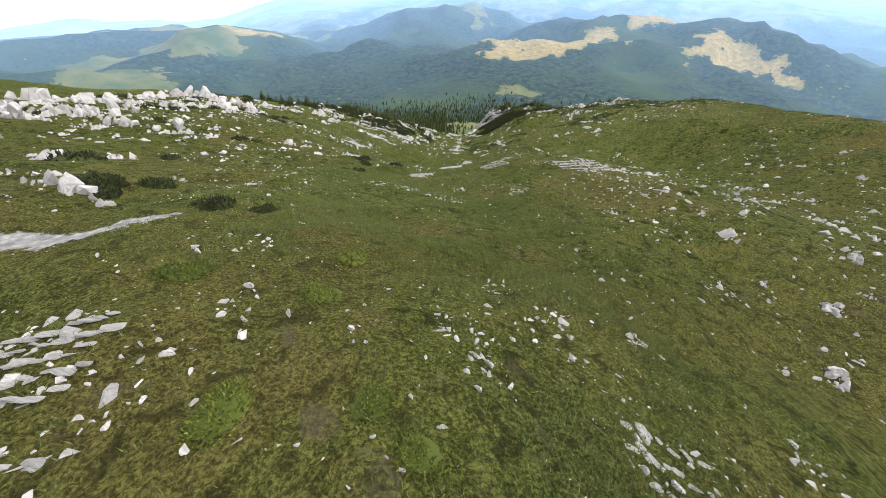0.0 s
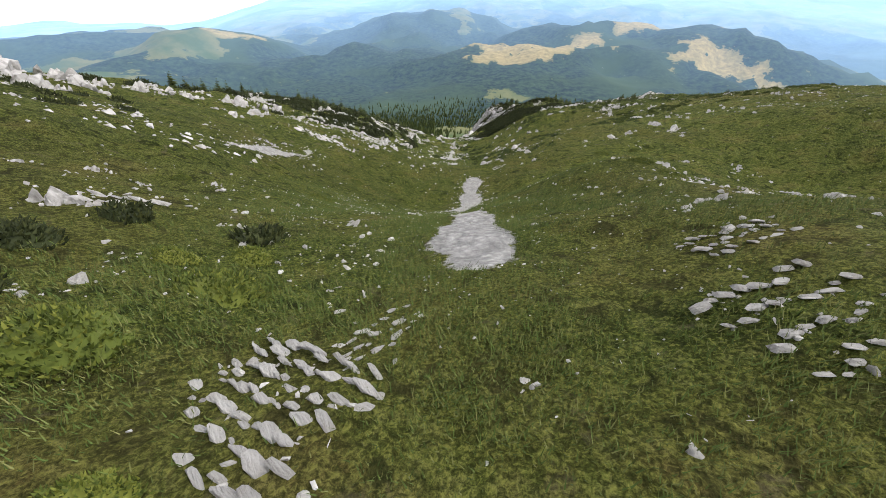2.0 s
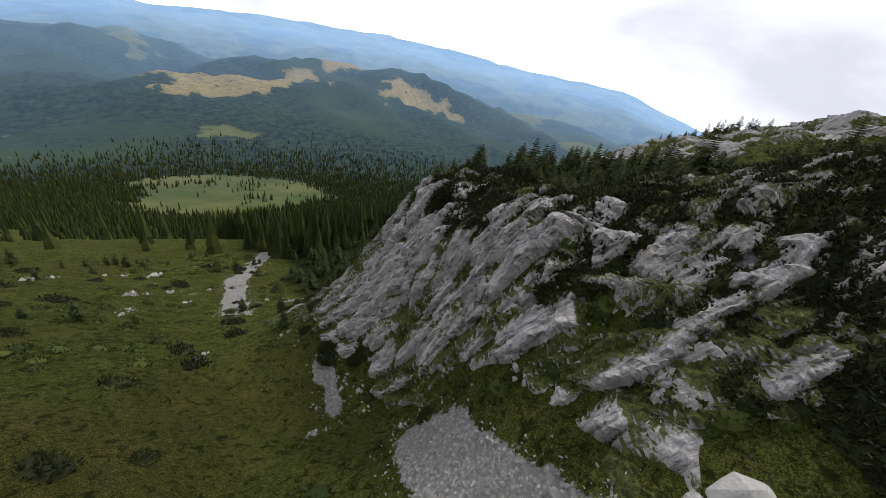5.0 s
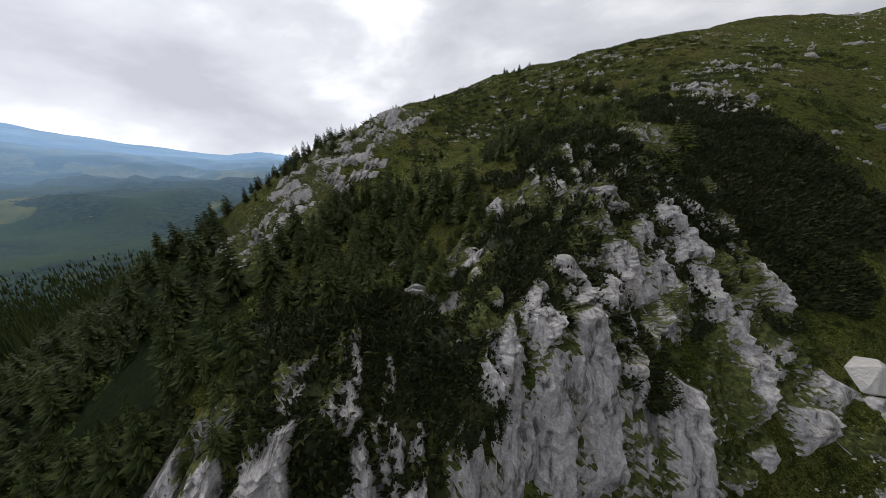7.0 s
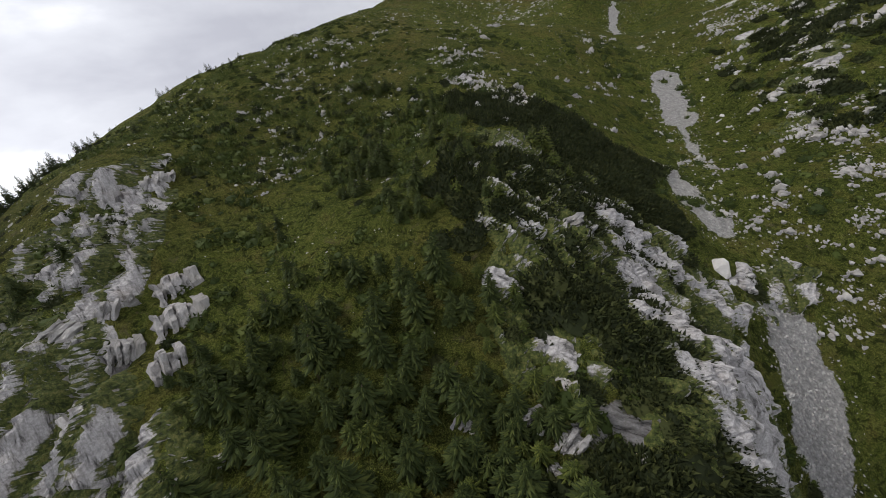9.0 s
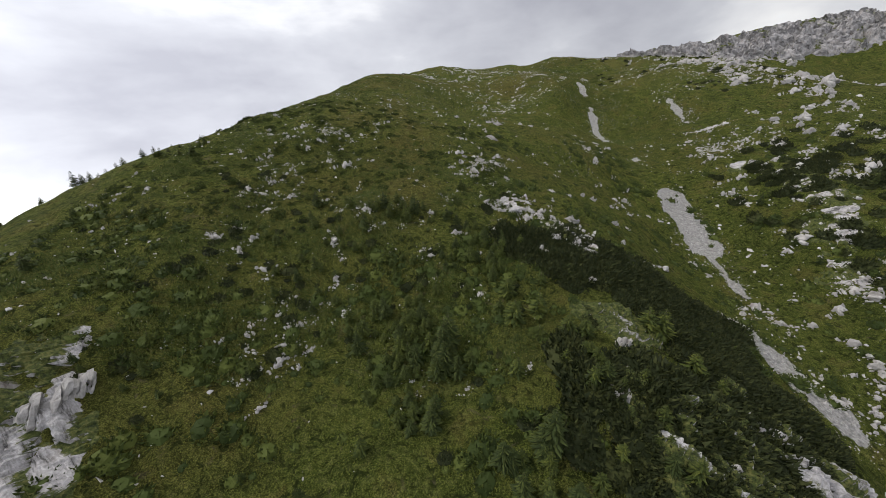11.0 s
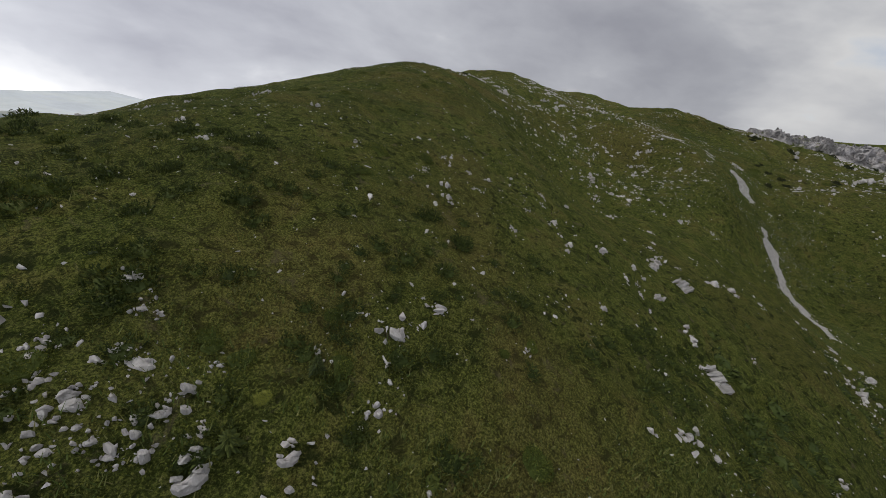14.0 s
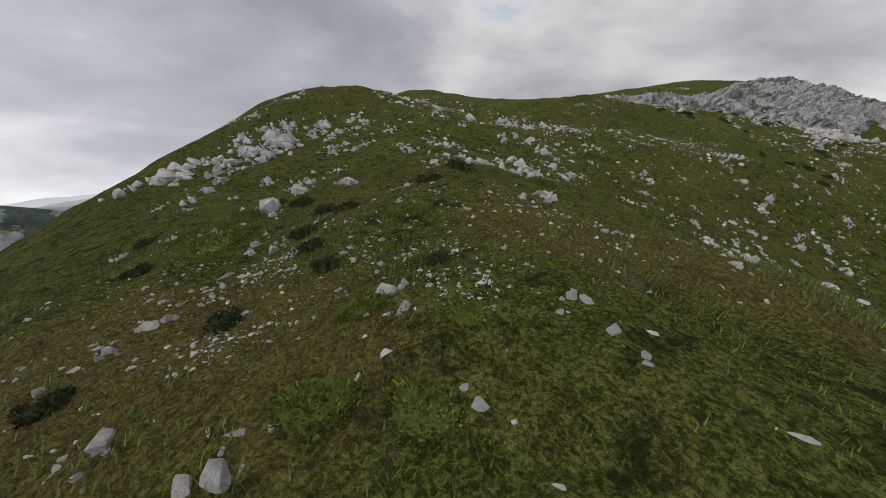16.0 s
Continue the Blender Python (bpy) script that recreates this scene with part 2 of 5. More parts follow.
def dry_mask(x, y):
    """Straw-coloured grass on the stony brow of the rib and along its crest."""
    brow = step(9, 3, line_distance(x, y, [(44, -87), (52, -91)])) + 0.5 * step(9, 3, line_distance(x, y, [(47, -81), (45, -62), (38, -30)]))
    brow = brow + 0.4 * step(-78, -96, y) * step(30, 18, np.abs(x))
    return np.clip(brow * step(-0.5, 0.4, fbm(x, y, 4, 4, 196)), 0, 1)


def wood_mask(x, y):
    """Dark spruce woods below and out in the valley, with clearings."""
    d = np.hypot(x - CENTRE[0], y - CENTRE[1])
    az = np.degrees(np.arctan2(x - CENTRE[0], y - CENTRE[1]))
    n = fbm(x, y, 420, 5, 140)
    m = step(-0.25, 0.1, n + 0.30 + 0.12 * step(900, 1300, d) * step(2700, 2200, d))
    clear = step(0.95, 0.7, np.hypot((az - 8) / 16, (d - 540) / 200) + 0.25 * fbm(x, y, 160, 3, 150))
    mead = step(0.95, 0.6, np.hypot((az - 13) / 10, (d - 1290) / 290) + 0.85 * fbm(x, y, 210, 5, 160))
    mead = np.maximum(mead, step(0.95, 0.6, np.hypot((az - 35) / 7.5, (d - 1560) / 170) + 0.9 * fbm(x, y, 210, 5, 161)))
    mead = np.maximum(mead, step(0.95, 0.6, np.hypot((az - 26) / 9, (d - 1950) / 250) + 0.7 * fbm(x, y, 200, 4, 162)))
    mead = np.maximum(mead, step(0.95, 0.6, np.hypot((az + 28) / 4, (d - 1740) / 80) + 0.7 * fbm(x, y, 120, 4, 163)))
    far = step(2300, 3200, d) * step(-0.3, 0.3, fbm(x, y, 300, 4, 170))
    return np.clip(m * (1 - clear) * (1 - 0.85 * mead) * (1 - 0.75 * far), 0, 1) * step(250, 340, d + 60 * fbm(x, y, 60, 3, 180)), np.clip(mead, 0, 1)


def rocky_ridge(x, y):
    """Bare grey rock on the ridge across the eastern valley."""
    d = np.hypot(x - CENTRE[0], y - CENTRE[1])
    az = np.degrees(np.arctan2(x - CENTRE[0], y - CENTRE[1]))
    return step(118, 126, az) * step(175, 168, az) * step(480, 620, d + 60 * fbm(x, y, 70, 3, 185)) * step(1100, 950, d) * step(-0.5, 0.2, fbm(x, y, 45, 4, 186))


def axis(lo, hi, cell, grow, reach):
    core = list(np.arange(lo, hi + 0.01, cell))
    out, v, s = [], hi, cell
    while v < reach:
        s *= grow
        v += s
        out.append(v)
    back, v, s = [], lo, cell
    while v > -reach:
        s *= grow
        v -= s
        back.append(v)
    return np.array(back[::-1] + core + out)


def sheet(name, gx, gy, gz, quads, values, mat):
    used = np.unique(quads)
    remap = np.full(gx.size, -1, np.int32)
    remap[used] = np.arange(len(used))
    quads = remap[quads].astype(np.int32)
    co = np.stack([gx.ravel()[used], gy.ravel()[used], gz.ravel()[used]], -1).astype(np.float32)
    me = bpy.data.meshes.new(name)
    me.vertices.add(len(used))
    me.vertices.foreach_set("co", co.ravel())
    me.loops.add(quads.size)
    me.loops.foreach_set("vertex_index", quads.ravel())
    me.polygons.add(len(quads))
    me.polygons.foreach_set("loop_start", np.arange(0, quads.size, 4, dtype=np.int32))
    me.polygons.foreach_set("use_smooth", np.ones(len(quads), bool))
    for key, v in values.items():
        at = me.attributes.new(key, "FLOAT", "POINT")
        at.data.foreach_set("value", v.ravel()[used].astype(np.float32))
    me.update()
    me.validate()
    me.materials.append(mat)
    return new(name, me)


def build_ground(near_mat, far_mat):
    xs, ys = axis(-46, 70, 0.5, 1.045, 4700), axis(-138, 32, 0.5, 1.045, 4700)
    gx, gy = np.meshgrid(xs, ys)
    gz = np.concatenate([height(gx[i:i + 60], gy[i:i + 60]) for i in range(0, len(ys), 60)])
    nx, ny = len(xs), len(ys)
    i = (np.arange(ny - 1)[:, None] * nx + np.arange(nx - 1)[None]).ravel()
    quads = np.stack([i, i + 1, i + nx + 1, i + nx], 1)
    dist = np.hypot(gx - CENTRE[0], gy - CENTRE[1])
    wood, mead = wood_mask(gx, gy)
    far = dist.ravel()[i] > 420
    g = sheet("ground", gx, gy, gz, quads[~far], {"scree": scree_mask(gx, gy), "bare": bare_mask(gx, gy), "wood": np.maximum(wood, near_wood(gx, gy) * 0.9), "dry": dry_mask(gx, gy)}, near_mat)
    tagged(g, "grassy limestone mountainside with scree and bare rock", "ground", kind="structure")
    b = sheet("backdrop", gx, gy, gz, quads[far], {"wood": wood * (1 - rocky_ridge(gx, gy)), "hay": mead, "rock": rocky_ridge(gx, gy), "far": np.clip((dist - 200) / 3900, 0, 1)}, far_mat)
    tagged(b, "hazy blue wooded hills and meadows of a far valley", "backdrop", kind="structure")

# ---------------------------------------------------------------- materials
def material(name):
    m = bpy.data.materials.new(name)
    m.use_nodes = True
    nt = m.node_tree
    bsdf = nt.nodes["Principled BSDF"]
    bsdf.inputs["Roughness"].default_value = 0.9
    bsdf.inputs["Specular IOR Level"].default_value = 0.2
    return m, nt, bsdf


def position(nt):
    return nt.nodes.new("ShaderNodeNewGeometry").outputs["Position"]


def object_coord(nt):
    return nt.nodes.new("ShaderNodeTexCoord").outputs["Object"]


def attribute(nt, name):
    n = nt.nodes.new("ShaderNodeAttribute")
    n.attribute_name = name
    return n.outputs["Fac"]


def bump(nt, bsdf, heights, strength=0.5, distance=0.05):
    n = node(nt, "ShaderNodeBump", Strength=strength, Distance=distance)
    nt.links.new(heights, n.inputs["Height"])
    nt.links.new(n.outputs[0], bsdf.inputs["Normal"])


def chance(nt):
    return nt.nodes.new("ShaderNodeObjectInfo").outputs["Random"]


def island(nt):
    return nt.nodes.new("ShaderNodeNewGeometry").outputs["Random Per Island"]


def limestone_nodes(nt, vec, tone=1.0):
    strata = nt.nodes.new("ShaderNodeMapping")
    strata.vector_type = "TEXTURE"
    strata.inputs["Rotation"].default_value = (-1.3, 0.0, -0.42)
    strata.inputs["Scale"].default_value = (1.0, 1.0, 0.2)
    nt.links.new(vec, strata.inputs["Vector"])
    a = noise_tex(nt, strata.outputs[0], 0.9, 6, 0.65, 0.4)
    b = noise_tex(nt, vec, 9.0, 6, 0.7)
    c = noise_tex(nt, vec, 0.7, 3, 0.5)
    col = ramp(nt, a, [(p, tuple(v * tone for v in c)) for p, c in ((0.37, (0.055, 0.053, 0.052)), (0.44, (0.27, 0.26, 0.262)), (0.54, (0.40, 0.386, 0.392)), (0.75, (0.52, 0.502, 0.50)))])
    col = mix(nt, ramp(nt, b, [(0.42, (0, 0, 0)), (0.62, (0.65, 0.65, 0.65))]), col, (0.22, 0.212, 0.20))
    col = mix(nt, ramp(nt, c, [(0.55, (0, 0, 0)), (0.72, (0.22, 0.22, 0.22))]), col, (0.36, 0.29, 0.23))
    h = math_node(nt, "ADD", math_node(nt, "MULTIPLY", a, 2.0), b)
    return col, h


def make_ground():
    m, nt, bsdf = material("alpine_turf")
    p = position(nt)
    broad = noise_tex(nt, p, 0.06, 4, 0.55, 0.5)
    mid = noise_tex(nt, p, 0.45, 5, 0.6, 0.4)
    fine = noise_tex(nt, p, 3.5, 6, 0.7)
    tiny = noise_tex(nt, p, 22.0, 4, 0.7)
    clump = noise_tex(nt, p, 17.0, 5, 0.75, 0.6)
    hummock = noise_tex(nt, p, 2.1, 5, 0.65, 0.8)
    green = ramp(nt, mid, [(0.36, (0.036, 0.048, 0.010)), (0.46, (0.097, 0.124, 0.025)), (0.55, (0.148, 0.163, 0.034)), (0.64, (0.228, 0.182, 0.060))])
    lush = ramp(nt, fine, [(0.38, (0.014, 0.022, 0.005)), (0.49, (0.095, 0.135, 0.025)), (0.61, (0.235, 0.250, 0.080))])
    col = mix(nt, 0.5, green, lush)
    col = mix(nt, ramp(nt, broad, [(0.48, (0, 0, 0)), (0.68, (0.5, 0.5, 0.5))]), col, (0.130, 0.105, 0.034))
    col = mix(nt, ramp(nt, clump, [(0.41, (0.7, 0.7, 0.7)), (0.51, (0, 0, 0))]), col, (0.018, 0.025, 0.006))
    col = mix(nt, ramp(nt, tiny, [(0.42, (0.6, 0.6, 0.6)), (0.54, (0, 0, 0))]), col, (0.028, 0.038, 0.009))
    col = mix(nt, ramp(nt, clump, [(0.52, (0, 0, 0)), (0.62, (0.6, 0.6, 0.6))]), col, (0.29, 0.305, 0.070))
    # hollows between hummocks darkened, their shade put into the colour
    col = mix(nt, ramp(nt, hummock, [(0.38, (0.85, 0.85, 0.85)), (0.47, (0, 0, 0))]), col, (0.022, 0.031, 0.009))
    col = mix(nt, math_node(nt, "MULTIPLY", attribute(nt, "dry"), 0.45), col, ramp(nt, clump, [(0.40, (0.10, 0.065, 0.025)), (0.60, (0.29, 0.205, 0.085))]))
    # bare earth and rubble showing through
    earth = math_node(nt, "MULTIPLY", ramp(nt, noise_tex(nt, p, 1.1, 5, 0.7, 0.6), [(0.60, (0, 0, 0)), (0.70, (1, 1, 1))]), 0.55)
    col = mix(nt, earth, col, (0.155, 0.125, 0.085))
    rock, rock_h = limestone_nodes(nt, p)
    edge = math_node(nt, "MULTIPLY", math_node(nt, "SUBTRACT", noise_tex(nt, p, 2.6, 5, 0.7), 0.5), 1.5)
    slope = nt.nodes.new("ShaderNodeSeparateXYZ")
    nt.links.new(nt.nodes.new("ShaderNodeNewGeometry").outputs["True Normal"], slope.inputs[0])
    steep = math_node(nt, "MULTIPLY", math_node(nt, "SUBTRACT", 0.80, slope.outputs["Z"]), 4.0)
    bare = math_node(nt, "ADD", math_node(nt, "ADD", math_node(nt, "MULTIPLY", attribute(nt, "bare"), 1.1), math_node(nt, "MAXIMUM", math_node(nt, "MULTIPLY", steep, attribute(nt, "bare")), -0.5)), edge)
    bare = ramp(nt, math_node(nt, "MULTIPLY", bare, attribute(nt, "bare")), [(0.30, (0, 0, 0)), (0.45, (1, 1, 1))])
    col = mix(nt, bare, col, rock)
    stones = nt.nodes.new("ShaderNodeTexVoronoi")
    stones.inputs["Scale"].default_value = 4.5
    nt.links.new(p, stones.inputs["Vector"])
    grit = mix(nt, 0.5, ramp(nt, stones.outputs["Distance"], [(0.1, (0.78, 0.76, 0.74)), (0.5, (0.30, 0.29, 0.285))]), ramp(nt, fine, [(0.40, (0.40, 0.39, 0.38)), (0.60, (0.78, 0.765, 0.75))]))
    sc = ramp(nt, math_node(nt, "ADD", attribute(nt, "scree"), math_node(nt, "MULTIPLY", edge, 0.9)), [(0.42, (0, 0, 0)), (0.56, (1, 1, 1))])
    col = mix(nt, sc, col, grit)
    # ground inside the wood mask takes a dark green near that of the trees
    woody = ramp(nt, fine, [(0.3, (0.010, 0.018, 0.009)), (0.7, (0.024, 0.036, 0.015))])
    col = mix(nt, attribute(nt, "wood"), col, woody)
    nt.links.new(col, bsdf.inputs["Base Color"])
    h = math_node(nt, "ADD", math_node(nt, "MULTIPLY", fine, 1.4), math_node(nt, "MULTIPLY", tiny, 0.8))
    h = math_node(nt, "ADD", h, math_node(nt, "MULTIPLY", rock_h, bare))
    h = math_node(nt, "SUBTRACT", h, math_node(nt, "MULTIPLY", math_node(nt, "MULTIPLY", stones.outputs["Distance"], sc), 2.0))
    h = math_node(nt, "ADD", h, math_node(nt, "ADD", math_node(nt, "MULTIPLY", clump, 1.2), math_node(nt, "MULTIPLY", hummock, 3.5)))
    bump(nt, bsdf, h, 1.0, 0.34)
    bsdf.inputs["Specular IOR Level"].default_value = 0.03
    return m


def make_backdrop():
    m, nt, bsdf = material("far_country")
    p = position(nt)
    n1 = noise_tex(nt, p, 0.010, 6, 0.6)
    n2 = noise_tex(nt, p, 0.06, 5, 0.7)
    # spruce green, with the shade of clouds darkened into it
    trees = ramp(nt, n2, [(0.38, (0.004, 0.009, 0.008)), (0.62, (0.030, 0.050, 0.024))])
    # sun patches on the woods, put into the colour as paler green
    sunlit_wood = ramp(nt, noise_tex(nt, p, 0.0022, 3, 0.5), [(0.50, (0, 0, 0)), (0.62, (1, 1, 1))])
    trees = mix(nt, sunlit_wood, trees, (0.030, 0.048, 0.016))
    grass = ramp(nt, n1, [(0.38, (0.055, 0.078, 0.024)), (0.62, (0.125, 0.120, 0.044))])
    hay = ramp(nt, n2, [(0.35, (0.17, 0.135, 0.055)), (0.65, (0.33, 0.25, 0.105))])
    grass = mix(nt, attribute(nt, "hay"), grass, hay)
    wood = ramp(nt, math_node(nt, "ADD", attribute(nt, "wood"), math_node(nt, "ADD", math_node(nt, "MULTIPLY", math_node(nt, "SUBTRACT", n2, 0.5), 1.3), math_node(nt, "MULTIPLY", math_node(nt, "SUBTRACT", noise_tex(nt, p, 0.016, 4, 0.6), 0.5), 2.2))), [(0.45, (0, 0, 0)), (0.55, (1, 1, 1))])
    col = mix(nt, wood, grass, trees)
    crag = ramp(nt, math_node(nt, "ADD", attribute(nt, "rock"), math_node(nt, "MULTIPLY", math_node(nt, "SUBTRACT", n2, 0.5), 2.4)), [(0.42, (0, 0, 0)), (0.60, (1, 1, 1))])
    col = mix(nt, crag, col, ramp(nt, noise_tex(nt, p, 0.09, 6, 0.75), [(0.40, (0.055, 0.058, 0.055)), (0.60, (0.22, 0.22, 0.22))]))
    # distance haze put into the base colour: it fades to even blue-grey
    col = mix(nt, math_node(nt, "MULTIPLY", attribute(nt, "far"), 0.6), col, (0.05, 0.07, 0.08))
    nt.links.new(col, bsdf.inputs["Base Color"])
    # air over miles of distance, painted as a blue glow of the backdrop
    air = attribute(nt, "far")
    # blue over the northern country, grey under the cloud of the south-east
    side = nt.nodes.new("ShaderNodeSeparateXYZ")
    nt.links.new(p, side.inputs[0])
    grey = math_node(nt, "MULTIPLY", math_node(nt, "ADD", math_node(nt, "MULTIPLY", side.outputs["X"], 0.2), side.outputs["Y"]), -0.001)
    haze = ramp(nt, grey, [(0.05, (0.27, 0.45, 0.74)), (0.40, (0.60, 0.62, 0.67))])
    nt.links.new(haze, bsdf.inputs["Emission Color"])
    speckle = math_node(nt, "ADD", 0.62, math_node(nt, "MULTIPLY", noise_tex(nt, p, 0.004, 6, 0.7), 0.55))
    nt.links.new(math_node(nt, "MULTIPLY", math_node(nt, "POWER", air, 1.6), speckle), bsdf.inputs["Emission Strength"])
    bsdf.inputs["Specular IOR Level"].default_value = 0.03
    return m


def make_limestone(name, pale, tone=1.0):
    m, nt, bsdf = material(name)
    tc = nt.nodes.new("ShaderNodeTexCoord")
    offset = nt.nodes.new("ShaderNodeVectorMath")
    offset.operation = "ADD"
    com = nt.nodes.new("ShaderNodeCombineXYZ")
    nt.links.new(math_node(nt, "MULTIPLY", chance(nt), 40.0), com.inputs[0])
    nt.links.new(tc.outputs["Object"], offset.inputs[0])
    nt.links.new(com.outputs[0], offset.inputs[1])
    col, h = limestone_nodes(nt, offset.outputs[0], tone)
    col = mix(nt, math_node(nt, "ADD", pale, math_node(nt, "MULTIPLY", chance(nt), 0.30)), col, (0.66, 0.635, 0.60))
    col = mix(nt, ramp(nt, island(nt), [(0.0, (0.5, 0.5, 0.5)), (0.35, (0.05, 0.05, 0.05)), (1.0, (0, 0, 0))]), col, (0.20, 0.19, 0.17))
    nt.links.new(col, bsdf.inputs["Base Color"])
    bsdf.inputs["Roughness"].default_value = 0.85
    bump(nt, bsdf, h, 0.9, 0.11)
    return m


def make_crag(name, tone):
    m, nt, bsdf = material(name)
    p = position(nt)
    col, h = limestone_nodes(nt, p, tone)
    sep = nt.nodes.new("ShaderNodeSeparateXYZ")
    nt.links.new(nt.nodes.new("ShaderNodeNewGeometry").outputs["True Normal"], sep.inputs[0])
    fine = noise_tex(nt, p, 5.0, 5, 0.75)
    patches = noise_tex(nt, p, 0.5, 4, 0.6)
    ledge = math_node(nt, "ADD", math_node(nt, "MULTIPLY", math_node(nt, "SUBTRACT", 1.0, attribute(nt, "bare")), 0.75), math_node(nt, "ADD", math_node(nt, "MULTIPLY", math_node(nt, "SUBTRACT", fine, 0.5), 0.7), math_node(nt, "ADD", math_node(nt, "MULTIPLY", math_node(nt, "SUBTRACT", patches, 0.5), 0.9), math_node(nt, "MULTIPLY", math_node(nt, "SUBTRACT", sep.outputs["Z"], 0.5), 0.55))))
    turf_col = ramp(nt, fine, [(0.38, (0.018, 0.026, 0.008)), (0.50, (0.052, 0.066, 0.016)), (0.62, (0.115, 0.115, 0.036))])
    col = mix(nt, ramp(nt, ledge, [(0.50, (0, 0, 0)), (0.62, (1, 1, 1))]), col, turf_col)
    nt.links.new(col, bsdf.inputs["Base Color"])
    bump(nt, bsdf, math_node(nt, "ADD", h, fine), 0.8, 0.12)
    return m


def make_leaf(name, dark, light, tip):
    m, nt, bsdf = material(name)
    r = math_node(nt, "FRACT", math_node(nt, "ADD", island(nt), math_node(nt, "MULTIPLY", chance(nt), 1.0)))
    col = ramp(nt, r, [(0.0, dark), (0.55, light), (1.0, tip)])
    col = mix(nt, math_node(nt, "MULTIPLY", chance(nt), 0.4), col, dark)
    nt.links.new(col, bsdf.inputs["Base Color"])
    bsdf.inputs["Roughness"].default_value = 0.7
    bsdf.inputs["Specular IOR Level"].default_value = 0.1
    return m


def make_bark():
    m, nt, bsdf = material("bark")
    n = noise_tex(nt, object_coord(nt), 14, 5, 0.7)
    nt.links.new(ramp(nt, n, [(0.3, (0.05, 0.04, 0.03)), (0.7, (0.15, 0.12, 0.095))]), bsdf.inputs["Base Color"])
    bump(nt, bsdf, n, 0.6, 0.02)
    return m


turf, far_country, limestone, bark = make_ground(), make_backdrop(), make_limestone("weathered_limestone", 0.04, 0.85), make_bark()
loose_stone = make_limestone("pale_loose_limestone", 0.34)
crag_rock, wall_rock = make_crag("crag_rock", 1.15), make_crag("high_wall_rock", 0.8)
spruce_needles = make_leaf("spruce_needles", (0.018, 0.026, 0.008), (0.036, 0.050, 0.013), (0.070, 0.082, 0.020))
young_needles = make_leaf("young_needles", (0.024, 0.034, 0.009), (0.048, 0.062, 0.013), (0.090, 0.100, 0.020))
pine_needles = make_leaf("pine_needles", (0.012, 0.016, 0.006), (0.022, 0.028, 0.009), (0.045, 0.050, 0.015))
bush_leaf = make_leaf("bush_leaf", (0.020, 0.030, 0.007), (0.044, 0.060, 0.013), (0.085, 0.100, 0.021))
juniper_leaf = make_leaf("juniper_leaf", (0.030, 0.042, 0.008), (0.072, 0.090, 0.015), (0.15, 0.155, 0.028))
grass_blade = make_leaf("grass_blade", (0.040, 0.062, 0.014), (0.080, 0.112, 0.026), (0.17, 0.165, 0.060))

build_ground(turf, far_country)

# ---------------------------------------------------------------- plants and stones
rng = np.random.default_rng(7)


def mesh_from(name, verts, faces, mat, smooth=False):
    me = bpy.data.meshes.new(name)
    me.from_pydata([tuple(v) for v in verts], [], faces)
    me.materials.append(mat)
    if smooth:
        me.polygons.foreach_set("use_smooth", np.ones(len(me.polygons), bool))
    me.update()
    return me


def rock_mesh(seed, stretch, corners=22, mat=None):
    """A broken limestone block: flat facets between random corners."""
    r = np.random.default_rng(seed)
    bm = bmesh.new()
    for _ in range(corners):
        v = Vector(r.normal(size=3)).normalized() * r.uniform(0.72, 1.05)
        bm.verts.new((v.x * stretch[0], v.y * stretch[1], v.z * stretch[2]))
    bmesh.ops.convex_hull(bm, input=bm.verts[:])
    loose = [v for v in bm.verts if not v.link_faces]
    bmesh.ops.delete(bm, geom=loose, context="VERTS")
    bmesh.ops.recalc_face_normals(bm, faces=bm.faces[:])
    me = bpy.data.meshes.new("rock")
    bm.to_mesh(me)
    bm.free()
    me.materials.append(mat or loose_stone)
    return me


